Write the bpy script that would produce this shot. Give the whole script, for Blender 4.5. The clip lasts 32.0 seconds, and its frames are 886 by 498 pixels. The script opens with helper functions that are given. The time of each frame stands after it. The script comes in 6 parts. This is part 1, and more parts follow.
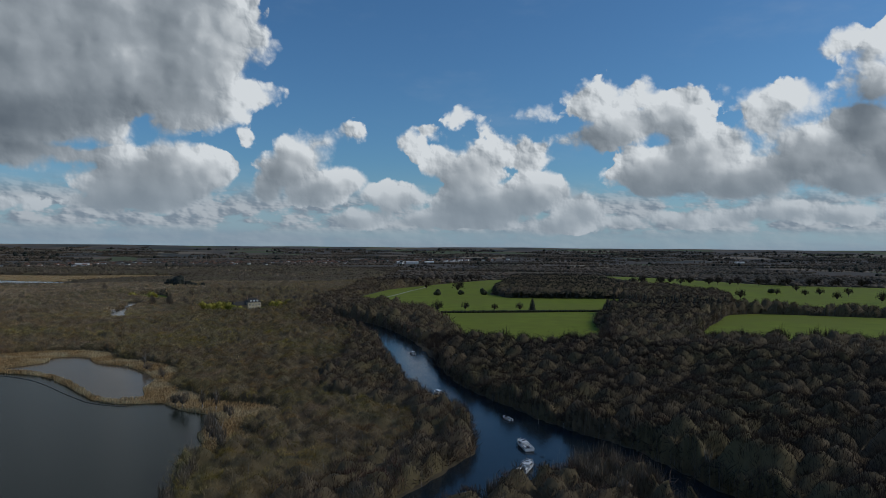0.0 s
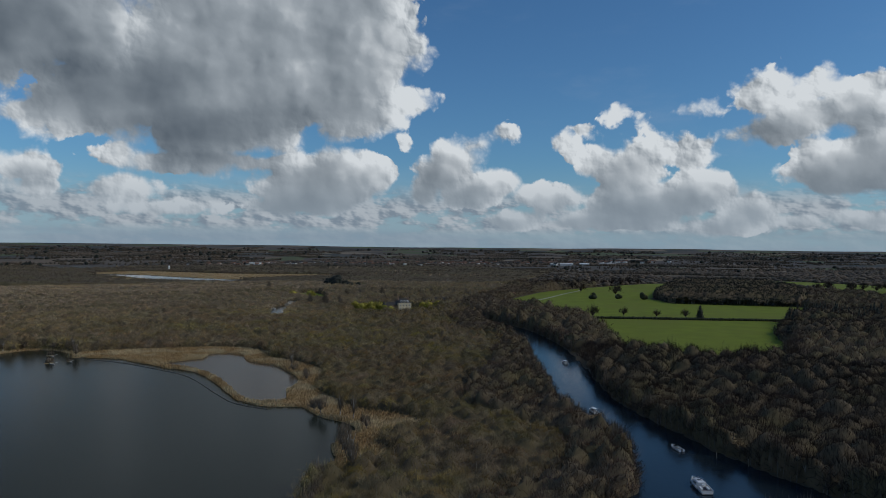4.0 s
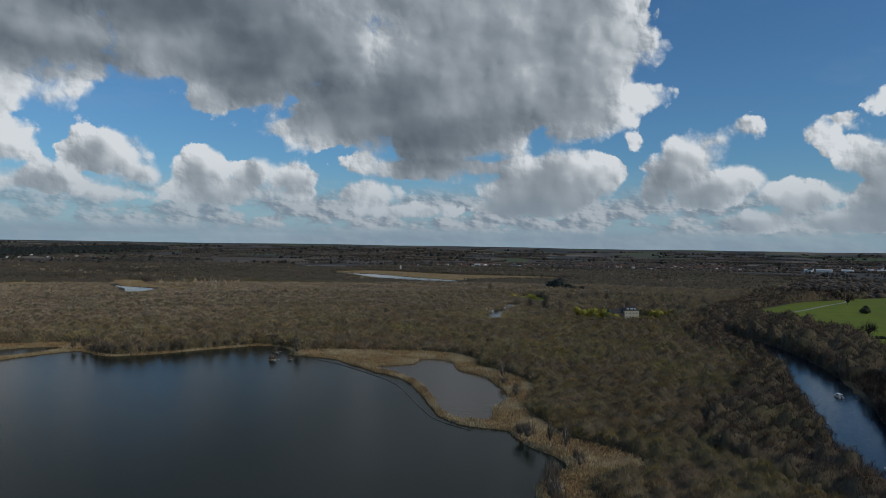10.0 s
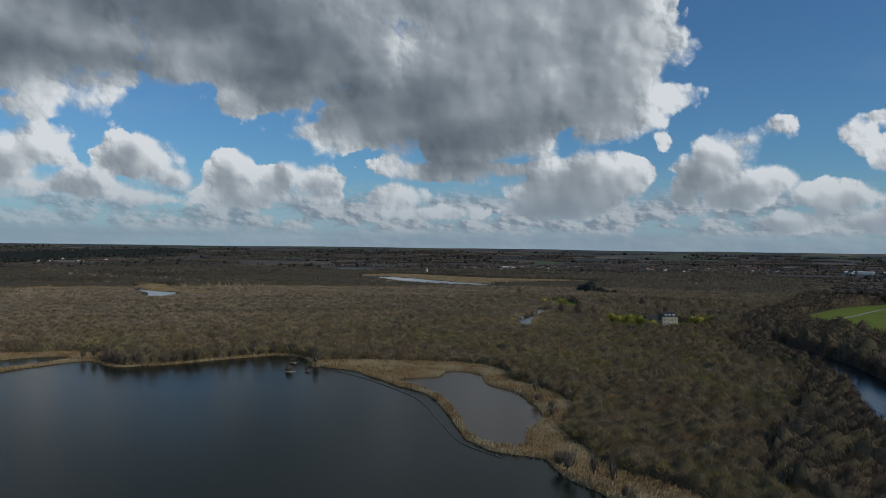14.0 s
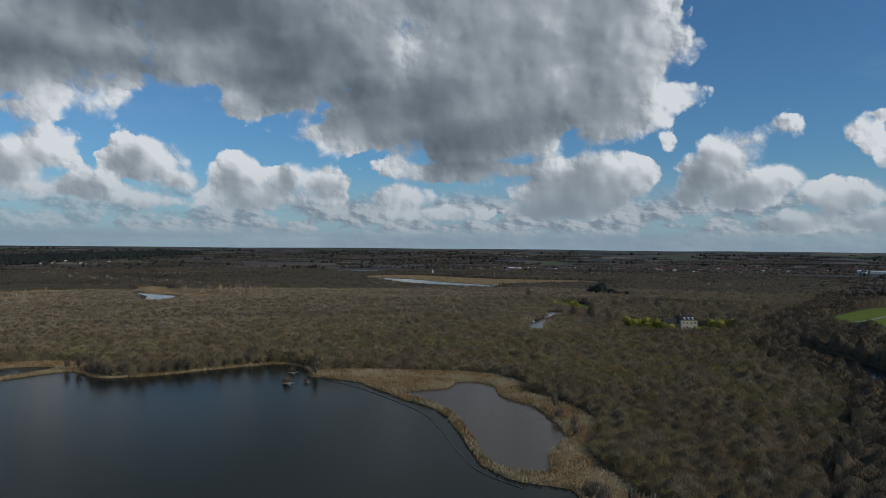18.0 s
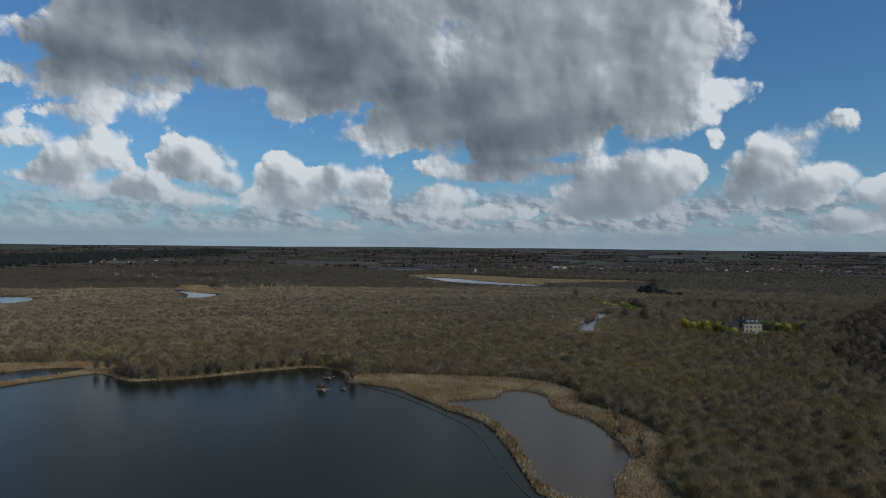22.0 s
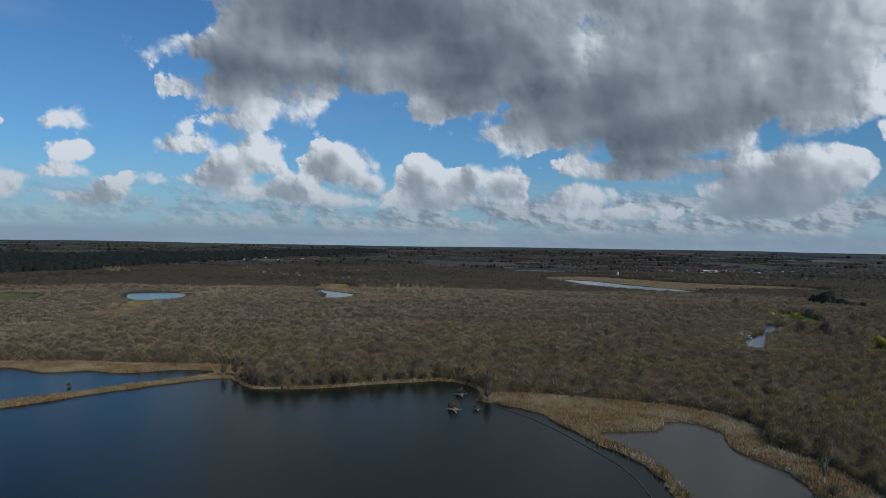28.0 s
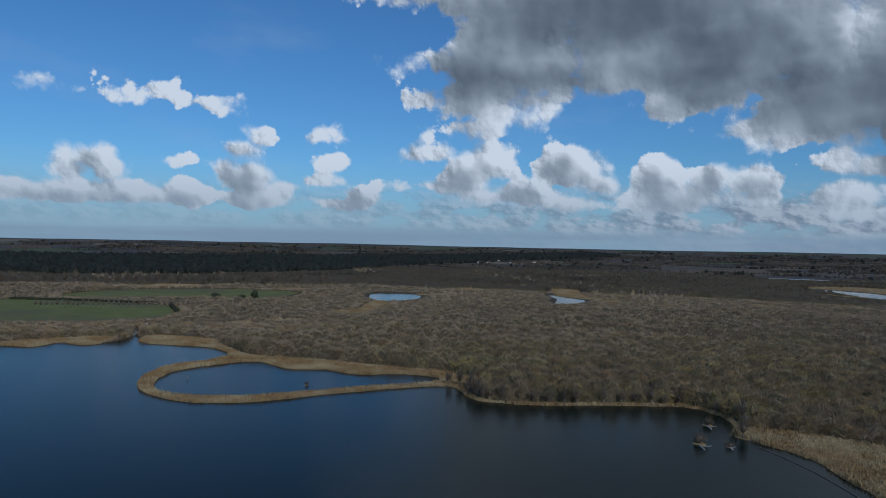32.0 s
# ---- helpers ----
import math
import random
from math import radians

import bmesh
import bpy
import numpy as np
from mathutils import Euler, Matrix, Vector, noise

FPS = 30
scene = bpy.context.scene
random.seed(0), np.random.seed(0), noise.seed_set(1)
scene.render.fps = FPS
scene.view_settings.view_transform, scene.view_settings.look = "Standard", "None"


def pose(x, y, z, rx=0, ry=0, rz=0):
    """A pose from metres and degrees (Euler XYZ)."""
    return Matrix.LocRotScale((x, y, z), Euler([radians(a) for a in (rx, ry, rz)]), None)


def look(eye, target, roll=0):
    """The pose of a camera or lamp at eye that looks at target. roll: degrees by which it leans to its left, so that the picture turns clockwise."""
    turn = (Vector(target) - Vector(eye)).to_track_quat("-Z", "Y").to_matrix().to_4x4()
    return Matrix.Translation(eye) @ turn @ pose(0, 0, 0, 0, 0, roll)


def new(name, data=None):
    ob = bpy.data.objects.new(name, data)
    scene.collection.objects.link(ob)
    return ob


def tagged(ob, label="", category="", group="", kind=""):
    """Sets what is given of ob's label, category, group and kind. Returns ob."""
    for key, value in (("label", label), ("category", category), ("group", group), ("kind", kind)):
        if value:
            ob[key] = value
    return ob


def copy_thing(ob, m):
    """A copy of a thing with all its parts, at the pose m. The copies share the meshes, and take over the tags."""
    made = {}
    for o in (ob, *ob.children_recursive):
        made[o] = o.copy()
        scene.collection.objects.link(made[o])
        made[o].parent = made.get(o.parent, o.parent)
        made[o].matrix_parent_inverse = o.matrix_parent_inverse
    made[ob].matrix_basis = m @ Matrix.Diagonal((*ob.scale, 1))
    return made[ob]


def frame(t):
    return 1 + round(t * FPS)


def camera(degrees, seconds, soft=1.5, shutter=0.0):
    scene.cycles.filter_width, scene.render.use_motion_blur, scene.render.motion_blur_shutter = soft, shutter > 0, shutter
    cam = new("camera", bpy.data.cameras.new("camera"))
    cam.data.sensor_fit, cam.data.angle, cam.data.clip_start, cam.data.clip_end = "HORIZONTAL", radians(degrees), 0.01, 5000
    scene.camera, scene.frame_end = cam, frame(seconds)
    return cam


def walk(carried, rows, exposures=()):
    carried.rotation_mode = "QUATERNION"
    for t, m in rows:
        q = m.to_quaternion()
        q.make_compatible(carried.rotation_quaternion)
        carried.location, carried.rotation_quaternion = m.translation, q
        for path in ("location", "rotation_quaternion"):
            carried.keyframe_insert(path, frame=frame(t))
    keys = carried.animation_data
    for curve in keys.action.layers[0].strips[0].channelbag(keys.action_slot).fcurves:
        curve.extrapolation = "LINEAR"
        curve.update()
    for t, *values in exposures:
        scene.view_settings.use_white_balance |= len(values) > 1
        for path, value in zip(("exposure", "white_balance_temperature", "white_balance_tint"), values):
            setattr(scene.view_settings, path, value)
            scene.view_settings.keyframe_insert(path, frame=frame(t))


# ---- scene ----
cam = camera(65.3, 32.0, soft=0.9)
# seconds, x, y, z, heading, pitch and roll in degrees
PATH = [
    (0, -0.00, 0.00, 65.00, 1.21, -0.33, 0.44),
    (1, 0.11, 7.10, 64.75, 4.38, -0.34, 0.41),
    (2, 0.04, 14.09, 64.53, 7.53, -0.32, 0.52),
    (3, -0.33, 20.91, 64.35, 10.75, -0.33, 0.60),
    (4, -1.00, 27.56, 64.22, 13.91, -0.33, 0.58),
    (4.5, -1.45, 30.85, 64.18, 15.36, -0.33, 0.67),
    (6.5, -3.88, 43.65, 63.99, 18.96, -0.28, 0.75),
    (7, -4.68, 46.71, 63.94, 19.18, -0.28, 0.78),
    (8, -6.56, 52.70, 63.92, 23.37, -0.30, 0.84),
    (9, -8.72, 58.61, 63.86, 27.96, -0.35, 0.86),
    (10, -11.18, 64.46, 63.94, 32.48, -0.40, 0.90),
    (11, -14.08, 70.13, 64.08, 35.63, -0.41, 0.83),
    (12, -17.36, 75.55, 64.17, 35.56, -0.38, 0.81),
    (13, -21.08, 80.85, 64.38, 35.16, -0.30, 0.78),
    (14, -25.14, 86.06, 64.62, 34.72, -0.24, 0.71),
    (14.5, -27.17, 88.62, 64.71, 34.50, -0.20, 0.67),
    (16.5, -35.08, 98.75, 64.84, 33.83, -0.16, 0.51),
    (17, -37.17, 101.28, 64.83, 34.28, -0.17, 0.49),
    (18, -41.49, 106.30, 64.73, 35.13, -0.19, 0.47),
    (19, -45.53, 111.37, 64.39, 35.98, -0.19, 0.40),
    (20, -49.52, 116.34, 64.00, 36.82, -0.20, 0.37),
    (21, -53.67, 121.29, 63.65, 37.71, -0.23, 0.47),
    (22, -57.97, 126.19, 63.35, 38.61, -0.27, 0.51),
    (23, -62.46, 131.02, 63.16, 39.61, -0.29, 0.62),
    (24, -67.03, 135.77, 63.19, 40.69, -0.30, 0.71),
    (24.5, -69.31, 138.07, 63.22, 41.25, -0.29, 0.77),
    (26.5, -78.30, 146.90, 63.46, 45.03, -0.30, 0.87),
    (27, -80.60, 148.99, 63.62, 46.62, -0.32, 0.83),
    (28, -85.12, 152.86, 64.05, 49.90, -0.38, 0.90),
    (29, -89.58, 156.47, 64.42, 54.09, -0.42, 1.00),
    (30, -94.31, 159.99, 64.73, 58.66, -0.44, 1.00),
    (31, -99.41, 163.36, 64.89, 63.82, -0.49, 0.93),
    (32, -104.73, 166.58, 65.01, 68.98, -0.44, 1.15),
]
walk(cam, [(t, pose(x, y, z, 90 + p, 0, h) @ pose(0, 0, 0, 0, 0, r)) for t, x, y, z, h, p, r in PATH],
     [(0, 0.0, 6200, 10), (19, 0.0, 6150, 10), (24, 0.0, 6050, 10), (28, 0.0, 5900, 10), (32, -0.08, 5500, 10)])

# ---------------------------------------------------------------- sky and light
SUN_AZ, SUN_EL = 84.0, 34.0  # degrees, clockwise from +y, and above the horizon
scene.view_settings.exposure = 0.0


def sky_world():
    world = bpy.data.worlds.new("sky")
    scene.world = world
    world.use_nodes = True
    nt = world.node_tree
    nt.nodes.clear()

    def node(kind, *ins, **attrs):
        n = nt.nodes.new(kind)
        for k, v in attrs.items():
            if k == "operation":
                n.operation = v
            elif k == "blend":
                n.data_type, n.blend_type = "RGBA", v
        for i, v in enumerate(ins):
            if v is None:
                continue
            if isinstance(v, bpy.types.NodeSocket):
                nt.links.new(v, n.inputs[i])
            else:
                n.inputs[i].default_value = v
        return n

    def m(op, *ins):
        return node("ShaderNodeMath", *ins, operation=op).outputs[0]

    def vm(op, *ins):
        return node("ShaderNodeVectorMath", *ins, operation=op).outputs

    def ramp(x, a, b, lo=0.0, hi=1.0):
        n = nt.nodes.new("ShaderNodeMapRange")
        n.interpolation_type = "SMOOTHSTEP"
        nt.links.new(x, n.inputs[0])
        for i, v in enumerate((a, b, lo, hi)):
            n.inputs[i + 1].default_value = v
        return n.outputs[0]

    def noise(vec, scale, detail, rough=0.55):
        n = nt.nodes.new("ShaderNodeTexNoise")
        nt.links.new(vec, n.inputs["Vector"])
        n.inputs["Scale"].default_value = scale
        n.inputs["Detail"].default_value = detail
        n.inputs["Roughness"].default_value = rough
        return n.outputs[0]

    def mix(f, a, b):
        n = nt.nodes.new("ShaderNodeMix")
        n.data_type = "RGBA"
        for k, v in ((0, f), (6, a), (7, b)):
            if isinstance(v, bpy.types.NodeSocket):
                nt.links.new(v, n.inputs[k])
            else:
                n.inputs[k].default_value = v
        return n.outputs[2]

    way = nt.nodes.new("ShaderNodeTexCoord").outputs["Generated"]
    sep = nt.nodes.new("ShaderNodeSeparateXYZ")
    nt.links.new(way, sep.inputs[0])
    az = m("MULTIPLY", m("ARCTAN2", sep.outputs[0], sep.outputs[1]), 57.2958)
    el = m("MULTIPLY", m("ARCSINE", sep.outputs[2]), 57.2958)
    comb = nt.nodes.new("ShaderNodeCombineXYZ")
    nt.links.new(az, comb.inputs[0])
    nt.links.new(el, comb.inputs[1])
    flat = comb.outputs[0]

    # the cumulus: heaps of puffs, joined and frayed by noise
    puffs = []

    def puff(a, e, w, h):
        puffs.append((a, e, w, h))

    puff(-22.7, 15.6, 6.8, 5.89); puff(-18.3, 16.4, 3.1, 3.17); puff(-16.9, 12.1, 1.5, 1.13); puff(-25, 23, 10.5, 6.87); puff(-29.5, 14.9, 10.2, 6.05)
    puff(-21.3, 11.2, 4, 3.14); puff(-37.9, 11.3, 8.9, 3.27); puff(-41.5, 9.2, 6.5, 1.2); puff(-32.7, 8.7, 7, 1.96); puff(-45.2, 8.8, 3.2, 0.73)
    puff(-30.3, 6.4, 8.9, 1.03); puff(-35.9, 6.2, 3.5, 1.03); puff(-24.8, 4.5, 5, 2.2); puff(-22.5, 5.9, 3.8, 2.17); puff(-19.7, 5.8, 2.2, 1.87)
    puff(-17.1, 8.2, 0.9, 0.87); puff(-27.5, 3.1, 2.8, 0.83); puff(-47.1, 16.1, 6.3, 4.75); puff(-54.4, 15.9, 8.1, 3.64); puff(-51, 11.8, 2.6, 1.5)
    puff(-62.3, 14.9, 9.8, 2.93); puff(-64.7, 11.1, 4.1, 1.73); puff(-66.3, 9.5, 2.2, 0.66); puff(-58.4, 13, 4.1, 1.23); puff(-56.5, 21.5, 20.1, 4.61)
    puff(-36.1, 22.4, 8, 5.15); puff(-41.6, 14.7, 5.6, 3.24); puff(-65.7, 6.5, 3.3, 1.41); puff(-67.4, 5.3, 2.5, 1.23); puff(-59.3, 7.1, 2.5, 1.46)
    puff(-58.2, 6.2, 2.5, 1.23); puff(-62.9, 4.6, 2.3, 0.85); puff(-56.4, 5.2, 1.7, 1.09); puff(-58.3, 3.5, 2.7, 0.66); puff(-51.8, 5.6, 2.2, 1.49)
    puff(-51.4, 6.5, 1.3, 0.79); puff(-50.5, 3.9, 3.8, 0.97); puff(-48.1, 5.5, 1.6, 1.26); puff(-44.5, 5.2, 2.3, 1.28); puff(-44, 3.8, 1.7, 0.64)
    puff(-62.2, 3.9, 1.6, 0.55); puff(-65.4, 4.1, 2.2, 0.52); puff(-38.7, 4, 3, 0.93); puff(-35.9, 2.7, 3.5, 0.47); puff(-41.5, 3.4, 1.9, 0.37)
    puff(-13.2, 7.1, 2.3, 1.99); puff(-11.4, 8.3, 1.9, 1.01); puff(-9.4, 8.6, 1.1, 0.55); puff(-15.6, 4.6, 1.5, 1.34); puff(-11.6, 4.5, 2.8, 1.46)
    puff(-9.3, 5.3, 1.7, 1.11); puff(-14.3, 6, 2.3, 1.62); puff(1.4, 6.3, 2.9, 2.15); puff(3.2, 7.7, 2.3, 1.31); puff(5.5, 7.4, 2.1, 1.11)
    puff(7.1, 6.9, 1.7, 0.65); puff(-1, 6.7, 1.9, 1.5); puff(2.8, 3.9, 5.4, 1.59); puff(6.5, 4.6, 2.5, 1.57); puff(10.1, 2.7, 2, 1.09)
    puff(-5.2, 3.9, 2.6, 1.31); puff(-7.9, 2.1, 2.8, 0.7); puff(-0.5, 2.2, 5.2, 0.84); puff(8.8, 1.7, 3.7, 0.64); puff(-4.5, 8.7, 1, 0.61)
    puff(-3.4, 7.7, 0.5, 0.75); puff(0.4, 10.3, 0.5, 0.28); puff(-3.3, 9.5, 0.7, 0.25); puff(10.5, 11.1, 2.3, 1.63); puff(11.6, 12, 1.6, 0.99)
    puff(14.5, 11.2, 3.1, 1.59); puff(17.1, 10.2, 2.6, 1.91); puff(10.5, 8.7, 3, 1.18); puff(13.6, 9.5, 2.7, 1.78); puff(7.8, 10.7, 1.7, 0.37)
    puff(16.7, 6.1, 4.6, 2.09); puff(19.2, 7.3, 3.6, 2.46); puff(22.4, 5.3, 4.1, 1.56); puff(25.1, 6.4, 4, 1.59); puff(24.3, 10.4, 3.2, 1.53)
    puff(26.5, 11, 1.6, 0.78); puff(22.9, 11.5, 1.1, 0.61); puff(27.3, 7.7, 3.9, 2.01); puff(30.1, 8.3, 3, 2); puff(30.1, 5.2, 4.1, 1.48)
    puff(30.6, 11.8, 2.6, 2.13); puff(29, 14.1, 1.1, 0.75); puff(30.7, 14.4, 1.1, 0.66); puff(33.7, 7.3, 3.8, 3.13); puff(35.2, 10.8, 3.4, 3.04)
    puff(17.5, 2.2, 2.6, 0.69); puff(21.6, 2.4, 2.2, 0.83); puff(25.1, 2.8, 2.4, 0.79); puff(29.1, 2.5, 3, 0.6); puff(13.7, 2, 2.2, 0.53)
    puff(33.1, 2.7, 3.2, 0.77); puff(-96.5, 5.8, 1.7, 0.94); puff(-97.4, 4.9, 1.1, 0.62); puff(-95, 5, 1.4, 0.64); puff(-100, 3.4, 2.8, 0.67)
    puff(-96.4, 3.4, 3.3, 0.94); puff(-93, 3.4, 2.6, 0.82); puff(-89.4, 3.4, 2, 1.02); puff(-101.7, 3.5, 1.4, 0.65); puff(-103.6, 3.3, 1.7, 0.77)
    puff(-85.5, 7, 1.5, 0.88); puff(-84.8, 5.1, 2.1, 1.41); puff(-83.9, 3.4, 2.7, 0.89); puff(-82.1, 4.3, 1.3, 0.54); puff(-86.4, 5.6, 1, 1.05)
    puff(-77.7, 8.4, 1.6, 0.64); puff(-77.9, 6.3, 1, 0.51); puff(-79.2, 4.8, 1.6, 0.46); puff(-76.1, 3.5, 1.4, 0.83); puff(-78, 3, 1.9, 0.55)
    puff(-89.9, 6.1, 1.4, 0.38); puff(-83.5, 8.5, 0.9, 0.49); puff(-92.1, 10.6, 2.6, 0.54); puff(-90.7, 11, 1.3, 0.59); puff(-95, 10.8, 1.6, 0.25)
    puff(-70.5, 7.3, 2.8, 0.7); puff(-69.3, 4.7, 3.7, 0.66); puff(-66.2, 12.1, 4.7, 2.15); puff(-70.3, 14.6, 1.1, 1.5); puff(-69.7, 19.2, 0.7, 0.75)
    puff(-63.9, 16.9, 5.1, 4.19); puff(-62.4, 11.4, 2.1, 0.83)
    puff(-39.4, 20.5, 5.5, 3.6); puff(-40.6, 23.5, 9.0, 4.0)
    # beyond the view the same broken cumulus goes on
    rng = random.Random(4)
    for k in range(26):
        e = rng.uniform(4, 40)
        puffs.append((rng.uniform(48, 250), e, 3 + e * 0.3, 1.2 + e * 0.12))
    puffs[:] = [((a - 360 if a > 180 else a), e, w, h * (0.36 if a < -84 and e > 9 else 1)) for a, e, w, h in puffs]
    grow = ramp(el, 1.0, 12.0, 0.34, 1.0)

    def scaled(v, x):
        n = vm("SCALE", v)[0].node
        nt.links.new(x, n.inputs["Scale"])
        return n.outputs[0]

    def bend(scale, detail, amount):
        warp = node("ShaderNodeTexNoise", flat)
        warp.inputs["Scale"].default_value, warp.inputs["Detail"].default_value = scale, detail
        shift = vm("MULTIPLY", vm("SUBTRACT", warp.outputs["Color"], (0.5, 0.5, 0.5))[0], amount)[0]
        return vm("ADD", flat, scaled(shift, grow))[0]

    bent = bend(0.35, 4.0, (3.2, 2.4, 0.0))
    eased = bend(0.16, 1.0, (2.2, 1.8, 0.0))
    curl = bend(0.7, 2.0, (1.0, 0.9, 0.0))
    SUNWARD = (0.8, 0.6)

    def cell(p, scale):
        v = nt.nodes.new("ShaderNodeTexVoronoi")
        v.feature = "SMOOTH_F1"
        v.voronoi_dimensions = "2D"
        nt.links.new(p, v.inputs["Vector"])
        v.inputs["Scale"].default_value = scale
        v.inputs["Smoothness"].default_value = 0.55
        return v.outputs["Distance"]

    def heads(p, octaves):
        """Cauliflower heads: how far they swell, and how their flanks turn to the sun."""
        swell, flank = None, None
        for scale, amp, light in octaves:
            here = cell(p, scale)
            there = cell(vm("ADD", p, (SUNWARD[0] * 0.3 / scale, SUNWARD[1] * 0.3 / scale, 0.0))[0], scale)
            a, b = m("MULTIPLY", m("SUBTRACT", 0.5, here), amp), m("MULTIPLY", m("SUBTRACT", there, here), light)
            swell, flank = (a, b) if swell is None else (m("ADD", swell, a), m("ADD", flank, b))
        return swell, flank

    def heap_group(puffs):
        """Depth inside the puffs in degrees, negative outside them."""
        g = bpy.data.node_groups.new("cumulus_heap", "ShaderNodeTree")
        g.interface.new_socket("Place", in_out="INPUT", socket_type="NodeSocketVector")
        g.interface.new_socket("Depth", in_out="OUTPUT", socket_type="NodeSocketFloat")
        place = g.nodes.new("NodeGroupInput").outputs[0]
        d = None
        for a, e, w, h in puffs:
            q = g.nodes.new("ShaderNodeVectorMath")
            q.operation = "MULTIPLY_ADD"
            g.links.new(place, q.inputs[0])
            q.inputs[1].default_value, q.inputs[2].default_value = (1 / w, 1 / h, 0), (-a / w, -e / h, 0)
            far = g.nodes.new("ShaderNodeVectorMath")
            far.operation = "LENGTH"
            g.links.new(q.outputs[0], far.inputs[0])
            r = g.nodes.new("ShaderNodeMath")
            r.operation = "MULTIPLY_ADD"
            g.links.new(far.outputs[1], r.inputs[0])
            r.inputs[1].default_value, r.inputs[2].default_value = -h, h
            if d is None:
                d = r.outputs[0]
            else:
                k = g.nodes.new("ShaderNodeMath")
                k.operation = "SMOOTH_MAX"
                g.links.new(d, k.inputs[0])
                g.links.new(r.outputs[0], k.inputs[1])
                k.inputs[2].default_value = 0.5
                d = k.outputs[0]
        g.links.new(d, g.nodes.new("NodeGroupOutput").inputs[0])
        return g

    def heap(p, group):
        n = nt.nodes.new("ShaderNodeGroup")
        n.node_tree = group
        nt.links.new(p, n.inputs[0])
        return n.outputs[0]

    cumulus = heap_group(puffs)
    swell, flank = heads(curl, ((0.24, 1.7, 0.9), (0.6, 0.85, 0.6)))
    small_swell, small_flank = heads(curl, ((1.5, 0.36, 0.42), (3.8, 0.16, 0.2)))
    fray = m("MULTIPLY", m("SUBTRACT", noise(flat, 0.7, 7.0, 0.62), 0.5), 1.2)
    depth = m("ADD", heap(bent, cumulus), m("MULTIPLY", m("ADD", m("ADD", swell, small_swell), fray), grow))
    soft = m("MULTIPLY", ramp(noise(flat, 0.22, 2.0), 0.35, 0.68, 0.25, 1.5), grow)
    cover = ramp(m("DIVIDE", m("ADD", depth, 0.06), soft), 0.0, 1.0)
    # how much cloud lies between here and the sun
    shade = None
    for across, up, full, share in ((0.9, 0.8, 1.6, 0.3), (2.6, 2.4, 4.0, 0.3), (0.3, 1.5, 1.9, 0.4)):
        tap = heap(vm("ADD", eased, scaled((across, up, 0.0), grow))[0], cumulus)
        tap = m("ADD", tap, m("MULTIPLY", m("MULTIPLY", swell, grow), 0.5))
        n = m("MULTIPLY", ramp(m("DIVIDE", tap, grow), -0.5, full), share)
        shade = n if shade is None else m("ADD", shade, n)
    big = noise(flat, 0.16, 4.0, 0.5)
    # the thick, sunless hearts of the heaviest heaps
    dark = heap(eased, heap_group([(-55.0, 18.0, 11.0, 3.2), (-67.5, 13.0, 4.5, 1.8), (-47.0, 15.5, 6.0, 2.4), (-41.6, 11.2, 9.7, 2.32), (-33.2, 9.1, 7, 2.11), (-31.3, 6.5, 7.9, 1.03), (-63.3, 13.4, 6.5, 1.16), (-48.8, 13.5, 5.4, 1.79), (-26.6, 2.9, 3.2, 0.83), (18.8, 4.1, 7.3, 0.94), (30.1, 9.9, 2.2, 2.22), (26.9, 4.5, 5, 1.16), (10.5, 8.7, 2.7, 1.18), (33.7, 6.1, 3.1, 2.43), (-0.5, 2.3, 4.2, 0.66), (-15.6, 3.5, 1.8, 0.54)]))
    gloom = ramp(dark, -1.5, 2.0, 0.0, 0.46)
    lit = m("SUBTRACT", m("SUBTRACT", 1.06, m("MULTIPLY", shade, 0.54)), gloom)
    flank = m("ADD", flank, m("MULTIPLY", small_flank, ramp(m("DIVIDE", depth, grow), 0.3, 2.6, 1.0, 0.22)))
    lit = m("ADD", lit, m("MULTIPLY", flank, m("SUBTRACT", 1.0, m("MULTIPLY", m("ADD", shade, gloom), 0.6))))
    lit = m("ADD", lit, m("MULTIPLY", m("SUBTRACT", big, 0.5), 0.9))
    tone = m("MAXIMUM", m("MINIMUM", lit, 1.0), 0.0)
    steps = nt.nodes.new("ShaderNodeValToRGB")
    nt.links.new(tone, steps.inputs[0])
    cr = steps.color_ramp
    cr.elements[0].color, cr.elements[1].color = (0.1, 0.122, 0.145, 1), (0.65, 0.67, 0.67, 1)
    for at, c in ((0.32, (0.185, 0.212, 0.235, 1)), (0.62, (0.305, 0.335, 0.357, 1))):
        e = cr.elements.new(at)
        e.color = c
    cloud = mix(ramp(el, 7.0, 1.5, 0.0, 0.6), steps.outputs[0], (0.27, 0.322, 0.365, 1))

    # the low, distant bank along the horizon
    low = vm("MULTIPLY", flat, (1.0, 2.1, 0.0))[0]
    low_swell, low_flank = heads(low, ((0.38, 0.9, 0.8), (0.95, 0.5, 0.6), (2.4, 0.25, 0.3)))
    bank_n = noise(vm("MULTIPLY", flat, (0.16, 0.5, 0.0))[0], 1.0, 6.0, 0.58)
    bank_a = m("MULTIPLY", ramp(el, 0.7, 1.6, 0.25, 1.0), ramp(el, 5.4, 3.0))
    east = ramp(az, -92.0, -38.0, 0.25, 1.0)
    bank = m("MULTIPLY", m("MULTIPLY", ramp(m("ADD", bank_n, m("MULTIPLY", low_swell, 0.25)), 0.4, 0.56), bank_a), east)
